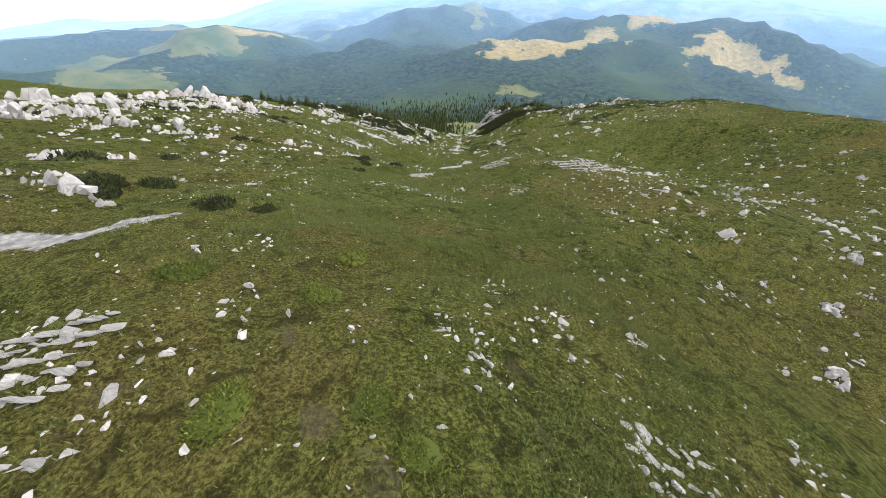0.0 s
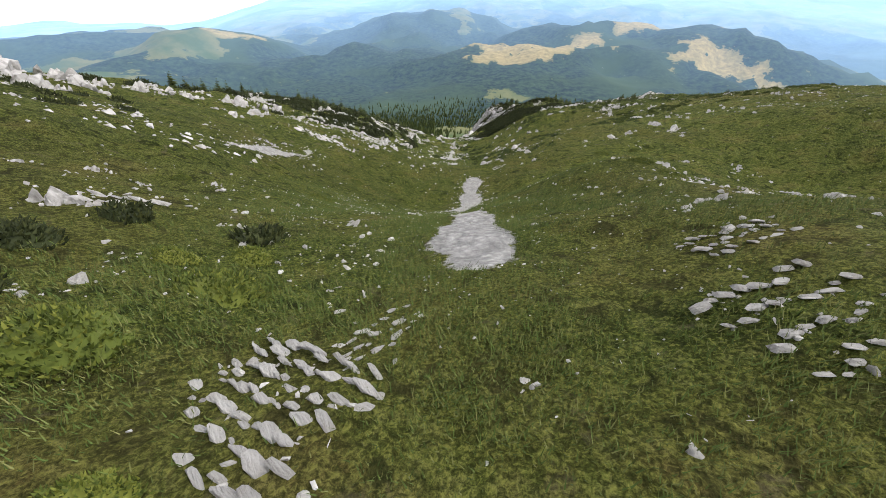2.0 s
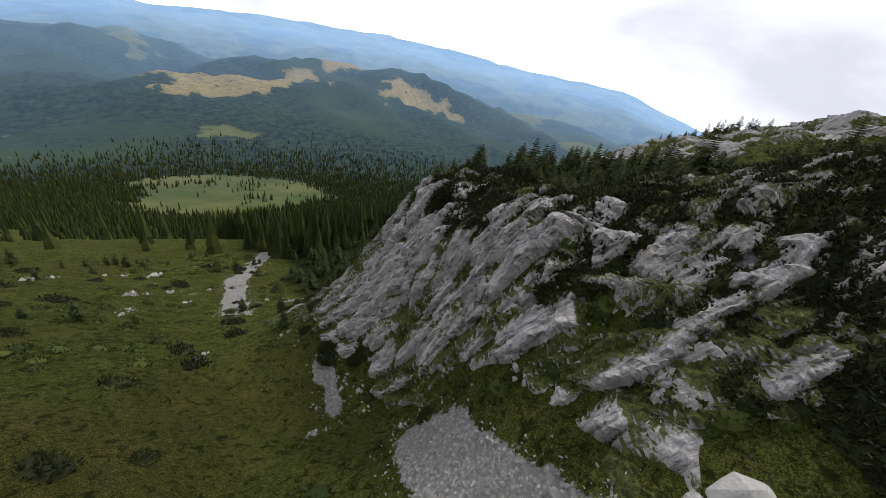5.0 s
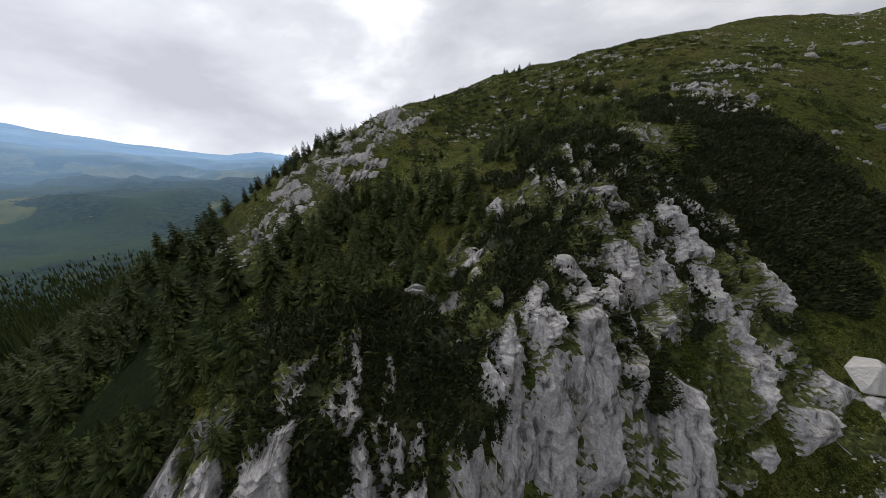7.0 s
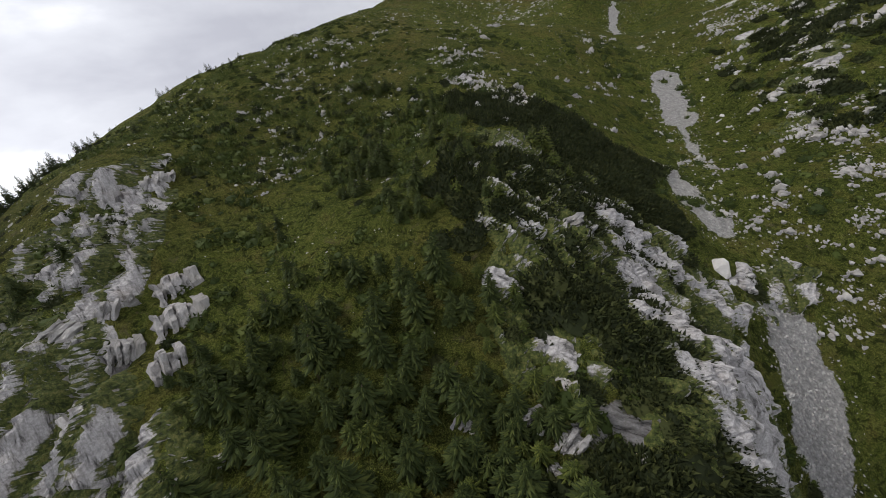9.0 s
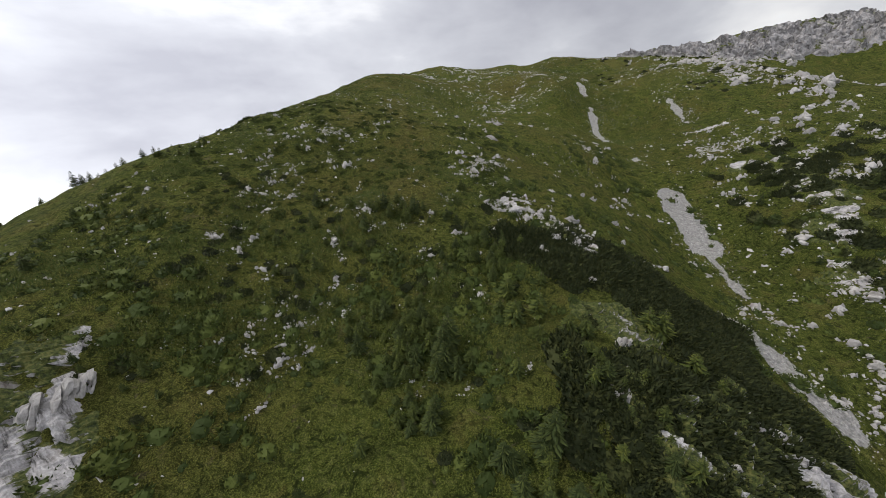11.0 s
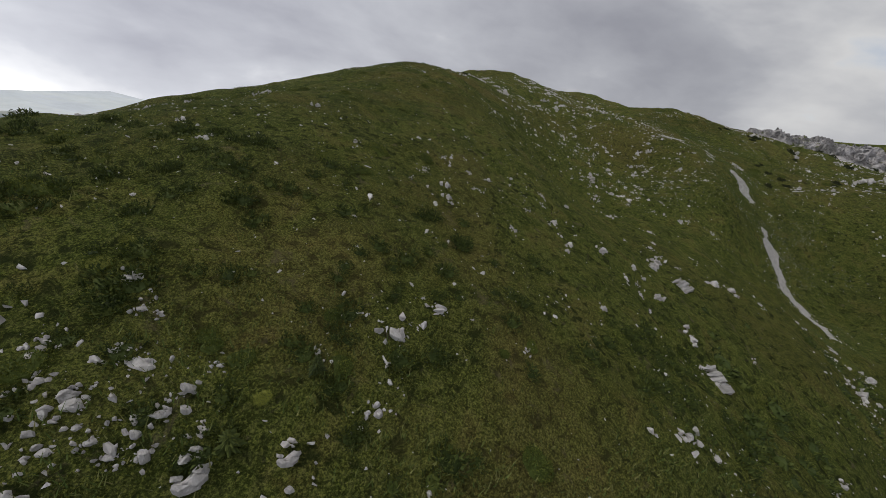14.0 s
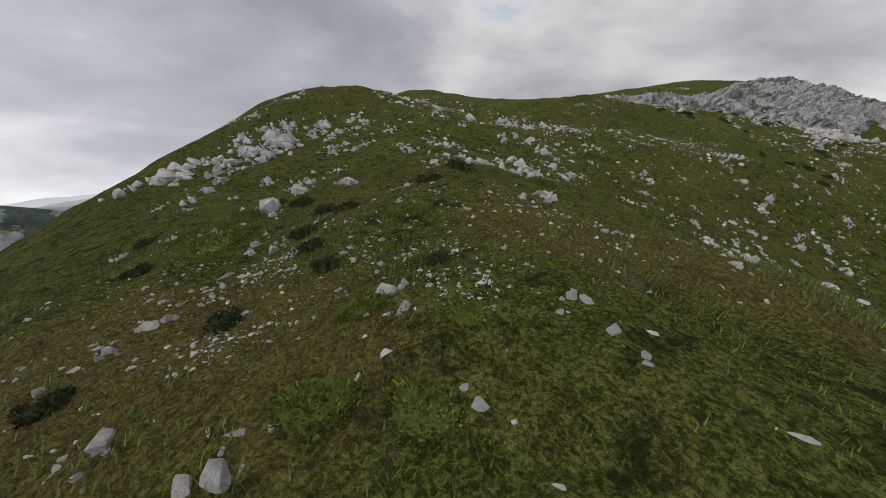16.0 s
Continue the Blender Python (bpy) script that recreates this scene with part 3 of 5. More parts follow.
def slab_mesh(seed, length, width, tall, steps=5):
    """A jagged rib of bedded limestone: leaning plates side by side, each with a broken crest."""
    r = np.random.default_rng(seed)
    bm = bmesh.new()
    y = -width / 2
    while y < width / 2:
        w = r.uniform(0.14, 0.34) * width
        h0 = tall * r.uniform(0.55, 1.0)
        n = 7
        x0, x1 = -length / 2 * r.uniform(0.6, 1), length / 2 * r.uniform(0.6, 1)
        rows = []
        for i in range(n + 1):
            x = x0 + (x1 - x0) * i / n
            arch = max(0.12, 1 - abs(2 * i / n - 1) ** 2.2)
            top = h0 * arch * r.uniform(0.72, 1.08)
            bulge = r.uniform(-0.09, 0.09) * width
            lean = 0.35 * top
            rows.append([bm.verts.new((x + r.uniform(-.05, .05) * length, y + bulge, -0.5 * tall)),
                         bm.verts.new((x + r.uniform(-.05, .05) * length, y + bulge + lean * 0.5 + r.uniform(-.05, .05) * width, top * 0.45)),
                         bm.verts.new((x + r.uniform(-.04, .04) * length, y + lean + r.uniform(0, .1) * width, top)),
                         bm.verts.new((x + r.uniform(-.04, .04) * length, y + w * 0.9 + lean, top * r.uniform(0.82, 0.98))),
                         bm.verts.new((x + r.uniform(-.05, .05) * length, y + w * 1.15 + lean * 0.5, top * 0.4)),
                         bm.verts.new((x, y + w * 1.3 + bulge, -0.5 * tall))])
        for a, b in zip(rows, rows[1:]):
            for k in range(5):
                bm.faces.new((a[k], b[k], b[k + 1], a[k + 1]))
        for row in (rows[0], rows[-1][::-1]):
            bm.faces.new(row)
        y += w
    bmesh.ops.triangulate(bm, faces=bm.faces[:])
    bmesh.ops.subdivide_edges(bm, edges=bm.edges[:], cuts=1, use_grid_fill=True)
    bm.normal_update()
    for v in bm.verts:
        q = v.co * (2.6 / max(tall, 0.4)) + Vector((seed * 1.9, 0, 0))
        v.co += v.normal * (noise.noise(q) * 0.09 + noise.noise(q * 2.7) * 0.04) * tall
    bmesh.ops.recalc_face_normals(bm, faces=bm.faces[:])
    me = bpy.data.meshes.new("rock_rib")
    bm.to_mesh(me)
    bm.free()
    me.materials.append(limestone)
    return me


def spruce_meshes(seed, tall, wide, tiers, ragged=0.25, parts=3, thin=1.0):
    """Trunk and crown of a mountain spruce: drooping boughs in whorls, each a fan of needle sprays."""
    r = np.random.default_rng(seed)
    tv, tf = [], []
    rings = 6
    for i in range(rings + 1):
        z, rad = tall * 0.97 * i / rings - 0.25 * (i == 0), 0.035 * tall * (1 - i / rings) ** 0.8 + 0.008
        for k in range(6):
            a = k * math.pi / 3
            tv.append((rad * math.cos(a) + 0.01 * tall * math.sin(i * 1.3), rad * math.sin(a), z))
    for i in range(rings):
        for k in range(6):
            a, b = i * 6 + k, i * 6 + (k + 1) % 6
            tf.append((a, b, b + 6, a + 6))
    cv, cf = [], []
    for t in range(tiers):
        u = (t + 0.3) / tiers
        z0 = tall * (0.06 + 0.92 * u)
        reach = wide * (1 - u) ** 0.8 * (0.55 + 0.45 * min(1.0, u * 6)) + 0.05 * wide
        for b in range(int((8 + 7 * (1 - u)) * thin)):
            a = r.uniform(0, 2 * math.pi)
            L = reach * r.uniform(1 - 2 * ragged, 1.1)
            droop = r.uniform(0.10, 0.34) * (1 - 0.6 * u)
            rise = r.uniform(0.05, 0.35) * u
            d = np.array([math.cos(a), math.sin(a), 0])
            s = np.array([-math.sin(a), math.cos(a), 0])
            n = parts
            for i in range(n):
                f0, f1 = i / n, (i + 1) / n
                wider = 3.0 / n
                w = L * 0.22 * wider ** 0.5 * (1 - f0 * 0.7) * r.uniform(0.8, 1.25)
                c0 = d * L * f0 + np.array([0, 0, z0 + L * (rise * f0 - droop * f0 ** 1.5)])
                c1 = d * L * min(1.15, f1 + 0.16) + np.array([0, 0, z0 + L * (rise * f1 - droop * f1 ** 1.5) - 0.03 * L])
                for side in (-1, 1):
                    k = len(cv)
                    tip = c0 + s * side * w + d * w * 0.75 - np.array([0, 0, w * r.uniform(0.15, 0.5)])
                    cv += [c0 + np.array([0, 0, 0.02 * tall]), tip, c1]
                    cf.append((k, k + 1, k + 2))
    return (mesh_from("trunk", tv, tf, bark, True), cv, cf)


def shoot_mesh(name, seed, mat, count, wide, tall, spike, lean=0.5, mound=(14, 5), core=0.48):
    """A low dense shrub: many upswept shoots, each a small three-sided spray, over a dark inner mound."""
    r = np.random.default_rng(seed)
    cv, cf = [], []
    lumps = [(r.uniform(-.55, .55) * wide, r.uniform(-.55, .55) * wide, r.uniform(0.5, 1.0)) for _ in range(5)]
    for _ in range(count):
        a, q = r.uniform(0, 2 * math.pi), math.sqrt(r.uniform(0, 1)) * wide
        x, y = q * math.cos(a), q * math.sin(a)
        top = max(h * tall * max(0.0, 1 - ((x - lx) ** 2 + (y - ly) ** 2) / (0.75 * wide) ** 2) for lx, ly, h in lumps)
        if top < 0.10 * tall and r.random() < 0.75:
            continue
        base = np.array([x * 0.96, y * 0.96, top * r.uniform(0.25, 0.9) - 0.05])
        dirn = np.array([x / wide * lean + r.normal() * 0.35, y / wide * lean + r.normal() * 0.35, 0.75])
        dirn /= np.linalg.norm(dirn)
        L = spike * r.uniform(0.6, 1.3)
        u = np.cross(dirn, r.normal(size=3))
        u /= np.linalg.norm(u)
        v = np.cross(dirn, u)
        k = len(cv)
        rad = L * 0.30
        cv += [base + u * rad, base + (-0.5 * u + 0.87 * v) * rad, base + (-0.5 * u - 0.87 * v) * rad, base + dirn * L,
               base - dirn * L * 0.4]
        cf += [(k, k + 1, k + 3), (k + 1, k + 2, k + 3), (k + 2, k, k + 3)]
    # dark inner mound that holds the shoots together
    n, m = mound
    k = len(cv)
    for j in range(m):
        q = wide * 0.86 * (1 - j / (m - 1)) + 0.02
        for i in range(n):
            a = 2 * math.pi * i / n
            x, y = q * math.cos(a), q * math.sin(a)
            top = max(h * tall * max(0.0, 1 - ((x - lx) ** 2 + (y - ly) ** 2) / (0.75 * wide) ** 2) for lx, ly, h in lumps)
            cv.append(np.array([x, y, top * core * r.uniform(0.8, 1.1) - 0.12 * (j == 0)]))
    for j in range(m - 1):
        for i in range(n):
            a, b = k + j * n + i, k + j * n + (i + 1) % n
            cf.append((a, b, b + n, a + n))
    return mesh_from(name, cv, cf, mat)


ROCKS = [rock_mesh(i + 1, (r0, r1, r2)) for i, (r0, r1, r2) in enumerate(
    [(1, 0.8, 0.6), (1.3, 0.7, 0.5), (0.9, 0.9, 0.8), (1.5, 0.6, 0.45), (1.0, 0.7, 0.9), (1.2, 1.0, 0.4), (0.8, 0.6, 1.0), (1.4, 0.9, 0.6)])]
PEBBLES = [rock_mesh(30 + i, (1, 0.75, 0.7), 10) for i in range(6)]
RIBS = [slab_mesh(50 + i, l, w, h) for i, (l, w, h) in enumerate([(2.6, 1.6, 1.7), (3.4, 1.3, 1.4), (1.8, 1.2, 2.0), (4.2, 2.2, 1.6), (2.2, 2.0, 1.2), (1.5, 0.9, 1.5)])]


def outcrop_mesh(seed, count, length, wide, tall):
    """A cluster of jagged limestone heads: shards of many sizes standing out of the turf along one bed."""
    r = np.random.default_rng(seed)
    verts, faces = [], []
    for c in range(count):
        big = (1 - c / count) ** 1.6
        src = rock_mesh(int(r.integers(1, 5000)), (1, 1, 1), 20 if big > 0.5 else 10)
        s = (0.10 + 0.30 * big) * tall * r.uniform(0.7, 1.3)
        spread = 0.35 + 0.65 * (1 - big)
        x, y = r.normal() * length * 0.36 * spread, r.normal() * wide * 0.36 * spread
        m = Matrix.Translation((x, y, s * r.uniform(-0.1, 0.35))) @ Matrix.Rotation(0.35 + r.normal() * 0.25, 4, "Y") @ Matrix.Rotation(r.normal() * 0.3, 4, "X") @ Matrix.Rotation(r.uniform(-0.6, 0.6), 4, "Z") @ Matrix.Diagonal((s * r.uniform(0.5, 0.9), s * r.uniform(0.6, 1.3), s * r.uniform(0.8, 1.6), 1))
        k = len(verts)
        verts += [m @ v.co for v in src.vertices]
        faces += [tuple(i + k for i in p.vertices) for p in src.polygons]
        bpy.data.meshes.remove(src)
    return mesh_from("rock_outcrop", verts, faces, limestone)


OUTCROPS = [outcrop_mesh(600 + i, n, l, w, t) for i, (n, l, w, t) in enumerate([(16, 2.4, 1.0, 1.0), (22, 3.2, 1.6, 0.9), (12, 1.4, 1.0, 1.2), (26, 3.0, 2.4, 0.7), (18, 4.0, 1.0, 1.1), (30, 2.6, 2.6, 0.55), (14, 1.8, 1.6, 0.8)])]
LOOK_X, LOOK_Y = np.arange(-100, 110, 0.42), np.arange(-150, 110, 0.42)
LOOK_Z = height(*np.meshgrid(LOOK_X, LOOK_Y))


def ground_z(x, y):
    u, v = (x - LOOK_X[0]) / 0.42, (y - LOOK_Y[0]) / 0.42
    i, j = min(max(int(u), 0), len(LOOK_X) - 2), min(max(int(v), 0), len(LOOK_Y) - 2)
    f, g = u - i, v - j
    return float((LOOK_Z[j, i] * (1 - f) + LOOK_Z[j, i + 1] * f) * (1 - g) + (LOOK_Z[j + 1, i] * (1 - f) + LOOK_Z[j + 1, i + 1] * f) * g)


def slope_turn(x, y, follow=0.6):
    e = 0.6
    nx = (ground_z(x - e, y) - ground_z(x + e, y)) / (2 * e)
    ny = (ground_z(x, y - e) - ground_z(x, y + e)) / (2 * e)
    n = Vector((nx * follow, ny * follow, 1)).normalized()
    return Vector((0, 0, 1)).rotation_difference(n).to_matrix().to_4x4()


def ridged(x, y, size, seed):
    return 1 - 2 * np.abs(fbm(x, y, size, 2, seed, 0.4))


def build_crag(name, x0, x1, y0, y1, line, reach, out, amp, label, cell=0.13, dip=(0.82, -0.57), wide=1.7, green=0.0, mat=None, brow=(90, 91)):
    """A bare face: the slope broken along its bedding into buttresses, cracks and plates."""
    gx, gy = np.meshgrid(np.arange(x0, x1, cell), np.arange(y0, y1, cell))
    z = height(gx, gy)
    keep = step(reach, reach * 0.55, line_distance(gx, gy, line) + fbm(gx, gy, 3.0, 3, 410) * 1.6)
    u, v = gx * dip[1] * -1 + gy * dip[0], gx * dip[0] + gy * dip[1]
    u = u + fbm(gx, gy, 7.0, 2, 415) * 1.1
    bed = u / wide + fbm(gx, gy, 1.1, 2, 418) * 0.10
    k = np.floor(bed)
    t = bed - k
    run = v / (wide * 2.1) + 3.7 * lattice(k, k * 0, 436) + fbm(gx, gy, 1.6, 2, 437) * 0.25
    j = np.floor(run)
    e = run - j
    tall = 0.5 + 0.5 * lattice(k, j, 440)
    rib = np.minimum(t * 5.5, 1.0) * (1 - t) ** 0.45 * np.minimum(np.minimum(e, 1 - e) * 7, 1.0) ** 0.6
    body = rib * (0.1 + 1.05 * tall)
    # lesser beds, and thin plates that cross them aslant
    b2 = u / (wide * 0.29) + fbm(gx, gy, 1.4, 3, 455) * 0.7
    t2 = b2 - np.floor(b2)
    step2 = lattice(np.floor(b2), np.floor(v / (wide * 0.8) + 0.4 * np.floor(b2)), 480)
    b3 = (u * 0.7 + v * 0.71) / (wide * 0.19) + fbm(gx, gy, 0.7, 3, 460) * 0.9
    t3 = b3 - np.floor(b3)
    step4 = lattice(np.floor(b3), np.floor(v / (wide * 0.4) + 0.37 * np.floor(b3)), 485)
    lift = body * 0.9 + np.minimum(t2 * 4, 1 - t2) * 0.24 + step2 * 0.24 + t3 * 0.15 + step4 * 0.13 + ridged(gx, gy, 0.9, 471) * 0.10 + fbm(gx, gy, 1.0, 4, 470, 0.65) * 0.16
    bare = np.clip(body * 1.7 - 0.25 + fbm(gx, gy, 2.8, 3, 490) * 0.6 + green - 0.8 * step(*brow, gx + fbm(gx, gy, 3, 2, 492)), 0, 1)
    lift = (lift * amp - 0.15) * keep - (1 - keep) * 0.8
    co = [gx + out[0] * lift, gy + out[1] * lift, z + out[2] * lift]
    ny, nx = gx.shape
    i = (np.arange(ny - 1)[:, None] * nx + np.arange(nx - 1)[None]).ravel()
    quads = np.stack([i, i + 1, i + nx + 1, i + nx], 1)
    quads = quads[keep.ravel()[i] > 0.02]
    ob = sheet(name, co[0], co[1], co[2], quads, {"bare": bare}, mat or crag_rock)
    ob.data.polygons.foreach_set("use_smooth", np.zeros(len(ob.data.polygons), bool))
    return tagged(ob, label, "cliff", kind="structure")


def put(name, me, x, y, size, turn=None, sink=0.25, follow=0.6, label="", category="", group="", spin=None):
    ob = new(name, me)
    z = ground_z(x, y)
    spin = rng.uniform(0, 2 * math.pi) if spin is None else spin
    s = size if isinstance(size, tuple) else (size, size, size)
    ob.matrix_world = Matrix.Translation((x, y, z - sink * s[2] * 0.5)) @ slope_turn(x, y, follow) @ Matrix.Rotation(spin, 4, "Z") @ Matrix.Diagonal((*s, 1))
    return tagged(ob, label, category, group)

# ---------------------------------------------------------------- crags
build_crag("cliff", 5, 27, -20, 24, [(13.5, 15), (15, 6), (16.2, -3), (16.6, -8)], 6.0, (-0.75, 0.1, 0.42), 1.0, "steep grey limestone cliff of leaning beds and grassy clefts", 0.12, (0.92, -0.39), brow=(16.5, 19.5))
build_crag("crag_foot", 3, 17, -11, 24, [(7, 20.5), (10.5, 13), (10.2, 5), (11.5, -6)], 3.3, (-0.7, 0.1, 0.45), 0.9, "limestone ribs and grassy gaps at the foot of the cliff", 0.13, (0.9, -0.43), 1.9, -0.28)
build_crag("crag_top", 17, 30, -18, 10, [(21, 5), (22, -3), (22.5, -12)], 3.2, (-0.5, 0.1, 0.6), 0.7, "grey limestone blocks among grass and dwarf pine", 0.13, (0.82, -0.57), 1.2, -0.62)
build_crag("crag_north", 28, 60, -14, 22, [(36.5, 11.5), (41, 9), (45.5, 4), (48.5, -1), (50.5, -6)], 5.0, (0.2, 0.65, 0.5), 0.9, "leaning limestone outcrop above the spruces", 0.15, (0.55, -0.83), 1.5, -0.30)
build_crag("crag_far", -118, -12, -146, -70, FAR_WALL, 15, (0.5, 0.45, 0.5), 3.2, "high bare limestone wall on the skyline", 0.42, (0.8, 0.6), 6.0, 0.45, wall_rock)
build_crag("crag_slab", 19, 31, -30, -19, [(27, -26.6), (24, -25.2), (21.5, -23)], 1.3, (-0.5, 0.2, 0.5), 0.8, "pale limestone step above the dwarf pines", 0.12, (0.62, -0.78), 0.8)
build_crag("crag_gate", 1, 15, -16, -5, [(2.9, -9.2), (6.5, -8.0), (10.6, -6.8)], 1.7, (0.0, 0.6, 0.6), 0.7, "smooth grey rock step across the gully", 0.13, (0.2, -0.95), 2.0, 0.1)
build_crag("crag_west", -40, 4, -58, -4, [(-9, -47), (-12, -42), (-10, -34), (-5, -26)], 2.2, (0.5, 0.2, 0.4), 0.5, "broken limestone ledges on the pine-covered slope", 0.16, (0.9, -0.4), 1.3, -0.32)


# ---------------------------------------------------------------- scatter
def patch(n, x0, x1, y0, y1, keep=None):
    out = []
    while len(out) < n:
        x, y = rng.uniform(x0, x1, 600), rng.uniform(y0, y1, 600)
        ok = np.ones(600, bool) if keep is None else keep(x, y) > rng.uniform(0, 1, 600)
        out += list(zip(x[ok], y[ok]))
    return out[:n]


def clumps(x, y, seed, size=6.0, lo=-0.1, hi=0.7):
    return step(lo, hi, fbm(x, y, size, 3, seed)) * 0.95 + 0.05


class Heap:
    """Collects many placed copies of small meshes into one mesh."""

    def __init__(self):
        self.v, self.f, self.n = [], [], 0

    def add(self, me, m):
        co = np.empty(len(me.vertices) * 3, np.float32)
        me.vertices.foreach_get("co", co)
        co = co.reshape(-1, 3) @ np.array(m.to_3x3()).T + np.array(m.translation)
        self.v.append(co)
        self.f += [tuple(i + self.n for i in p.vertices) for p in me.polygons]
        self.n += len(co)

    def done(self, name, mat, label, category):
        me = bpy.data.meshes.new(name)
        me.from_pydata(np.concatenate(self.v).tolist(), [], self.f)
        me.materials.append(mat)
        return tagged(new(name, me), label, category, kind="stuff")


def place(x, y, size, sink, follow, spin):
    s = size if isinstance(size, tuple) else (size, size, size)
    return Matrix.Translation((x, y, ground_z(x, y) - sink * s[2] * 0.5)) @ slope_turn(x, y, follow) @ Matrix.Rotation(spin, 4, "Z") @ Matrix.Diagonal((*s, 1))


def sizes(lo, hi, power=3.2):
    return float(lo + (hi - lo) * rng.uniform(0, 1) ** power)


# boulders that lie near the way are things of their own, the rest is strewn
ROCK_LABEL = "pale grey limestone boulder half sunk in the turf"
strewn = Heap()


STONE_PATCHES = [(-5.8, -115.6, 0.9), (-4.2, -116.1, 0.8), (-4.6, -116.9, 0.7), (-4.8, -111.8, 0.7), (0.3, -114.2, 0.7), (0.6, -115.2, 0.6), (3.1, -116.2, 0.8), (9.9, -109.3, 0.8), (8.3, -103.3, 0.5), (6.6, -115.9, 0.7), (2.2, -113.4, 0.6), (1.2, -112.2, 0.6), (4.6, -113.2, 0.5),
                 (-2.3, -100.2, 0.8), (0.8, -99.5, 0.6), (2.5, -98.5, 0.5), (-0.6, -101, 0.7), (0.4, -102.2, 0.9), (4.1, -100.6, 0.8), (9.7, -94.8, 1.8), (7.4, -94.2, 1.3), (-4.1, -99.9, 0.7)]
LEDGE_PATCHES = [(-2.2, -94.4, 0.9), (-1.6, -95, 0.8), (-5.3, -92.9, 0.5), (-8, -89.2, 0.9), (-0.3, -92.5, 0.3), (-2.4, -93.1, 0.5), (-1.3, -93.6, 0.5), (0.6, -94.6, 0.5), (3.2, -93.2, 0.9), (3.4, -94.3, 0.8), (3.8, -91.9, 0.7),
                 (-8.5, -53.5, 1.8), (-7.5, -56.7, 1.0), (6.2, -61, 0.6), (10.2, -55.7, 0.9), (-9.2, -56.2, 1.4), (1.5, -61.8, 0.3), (1.2, -60.3, 0.3), (1.1, -59.3, 0.2), (-12.8, -60.4, 1.3), (-4.5, -80.5, 1.4), (5.5, -79, 1.0)]


def near_patch(spots_of, x, y):
    return np.max([step(r * 1.2, r * 0.25, np.hypot(x - cx, y - cy)) for cx, cy, r in spots_of], axis=0)


GULLY_ROCKS = [[(-4.5, -113), (-8.5, -108), (-7, -102), (-14, -97)], [(4.5, -107), (9, -101), (24, -89)]]


def boulders(things, rest, box, keep, lo, hi, power=3.2):
    for i, (x, y) in enumerate(patch(things + rest, *box, keep)):
        if i < things:
            put("boulder", ROCKS[rng.integers(8)], x, y, sizes(lo * 1.5, hi, power), label=ROCK_LABEL, category="rock", group="boulders on the slope")
        else:
            strewn.add(ROCKS[rng.integers(8)] if rng.random() < 0.15 else PEBBLES[rng.integers(6)], place(x, y, sizes(lo, hi * 0.7, power), 0.25, 0.6, rng.uniform(0, 6.28)))


boulders(30, 910, (-24, 24, -117, -45), lambda x, y: clumps(x, y, 200, 4, 0.1, 0.8) * step(26, 3, np.abs(x)) * (0.35 + 0.65 * step(-62, -84, y)), 0.025, 0.12)
boulders(0, 420, (-16, -3, -116, -92), lambda x, y: step(2.6, 0.6, line_distance(x, y, GULLY_ROCKS[0]) + fbm(x, y, 2, 2, 222)), 0.02, 0.09)
boulders(0, 260, (2, 30, -112, -84), lambda x, y: step(2.2, 0.4, line_distance(x, y, GULLY_ROCKS[1]) + fbm(x, y, 2, 2, 223)), 0.03, 0.12)
boulders(40, 1020, (30, 62, -104, -10), lambda x, y: clumps(x, y, 210, 5, 0.25, 0.9), 0.02, 0.11)
boulders(30, 420, (36, 56, -88, -46), lambda x, y: 0.25 + 0.75 * clumps(x, y, 212, 4, 0.0, 0.7), 0.02, 0.15)
boulders(10, 600, (43, 54, -97, -84), lambda x, y: step(4, 1, line_distance(x, y, [(46, -88.5), (51, -90)]) + fbm(x, y, 2, 2, 224)), 0.02, 0.13)
boulders(30, 900, (-45, 34, -138, -75), lambda x, y: clumps(x, y, 220, 7, 0.1, 0.8) * step(9, 13, np.abs(x)), 0.1, 0.6)
boulders(20, 700, (-36, 6, -62, -4), lambda x, y: clumps(x, y, 225, 5, 0.1, 0.8), 0.1, 0.6)
boulders(0, 1500, (26, 60, -62, 2), lambda x, y: clumps(x, y, 228, 4, 0.05, 0.8), 0.03, 0.19)
boulders(0, 1500, (-40, 40, -138, -70), lambda x, y: clumps(x, y, 229, 5, 0.1, 0.8) * step(5, 10, np.abs(x)), 0.08, 0.4)
boulders(0, 300, (40, 70, -60, 2), lambda x, y: clumps(x, y, 226, 8), 0.08, 0.4)
for patches, box, n, hi in ((STONE_PATCHES, (-8, 13, -119, -91), 60, 0.19), (LEDGE_PATCHES, (-16, 13, -97, -51), 40, 0.12)):
    boulders(n, n * 9, box, lambda x, y: near_patch(patches, x, y), hi * 0.2, hi, 1.5)
boulders(10, 1500, (-8, 9, -118.5, -84), lambda x, y: clumps(x, y, 213, 2.5, -0.2, 0.7) * step(9, 3, np.abs(x)), 0.015, 0.075)
boulders(0, 900, (-7, 1, -92, -76), lambda x, y: clumps(x, y, 214, 2.0, -0.3, 0.6) * step(5, 1, np.abs(x + 2.5)), 0.012, 0.07)
boulders(0, 1300, (-8, 1, -83, -73), lambda x, y: clumps(x, y, 215, 1.6, -0.1, 0.6) * step(6, 2, np.abs(x + 2.5)), 0.015, 0.085)
boulders(24, 500, (45, 53, -93, -84), lambda x, y: near_patch([(50.6, -88, 0.8), (49.7, -90, 0.9), (47.5, -88, 0.7), (48, -86.5, 0.7)], x, y), 0.015, 0.08, 1.9)
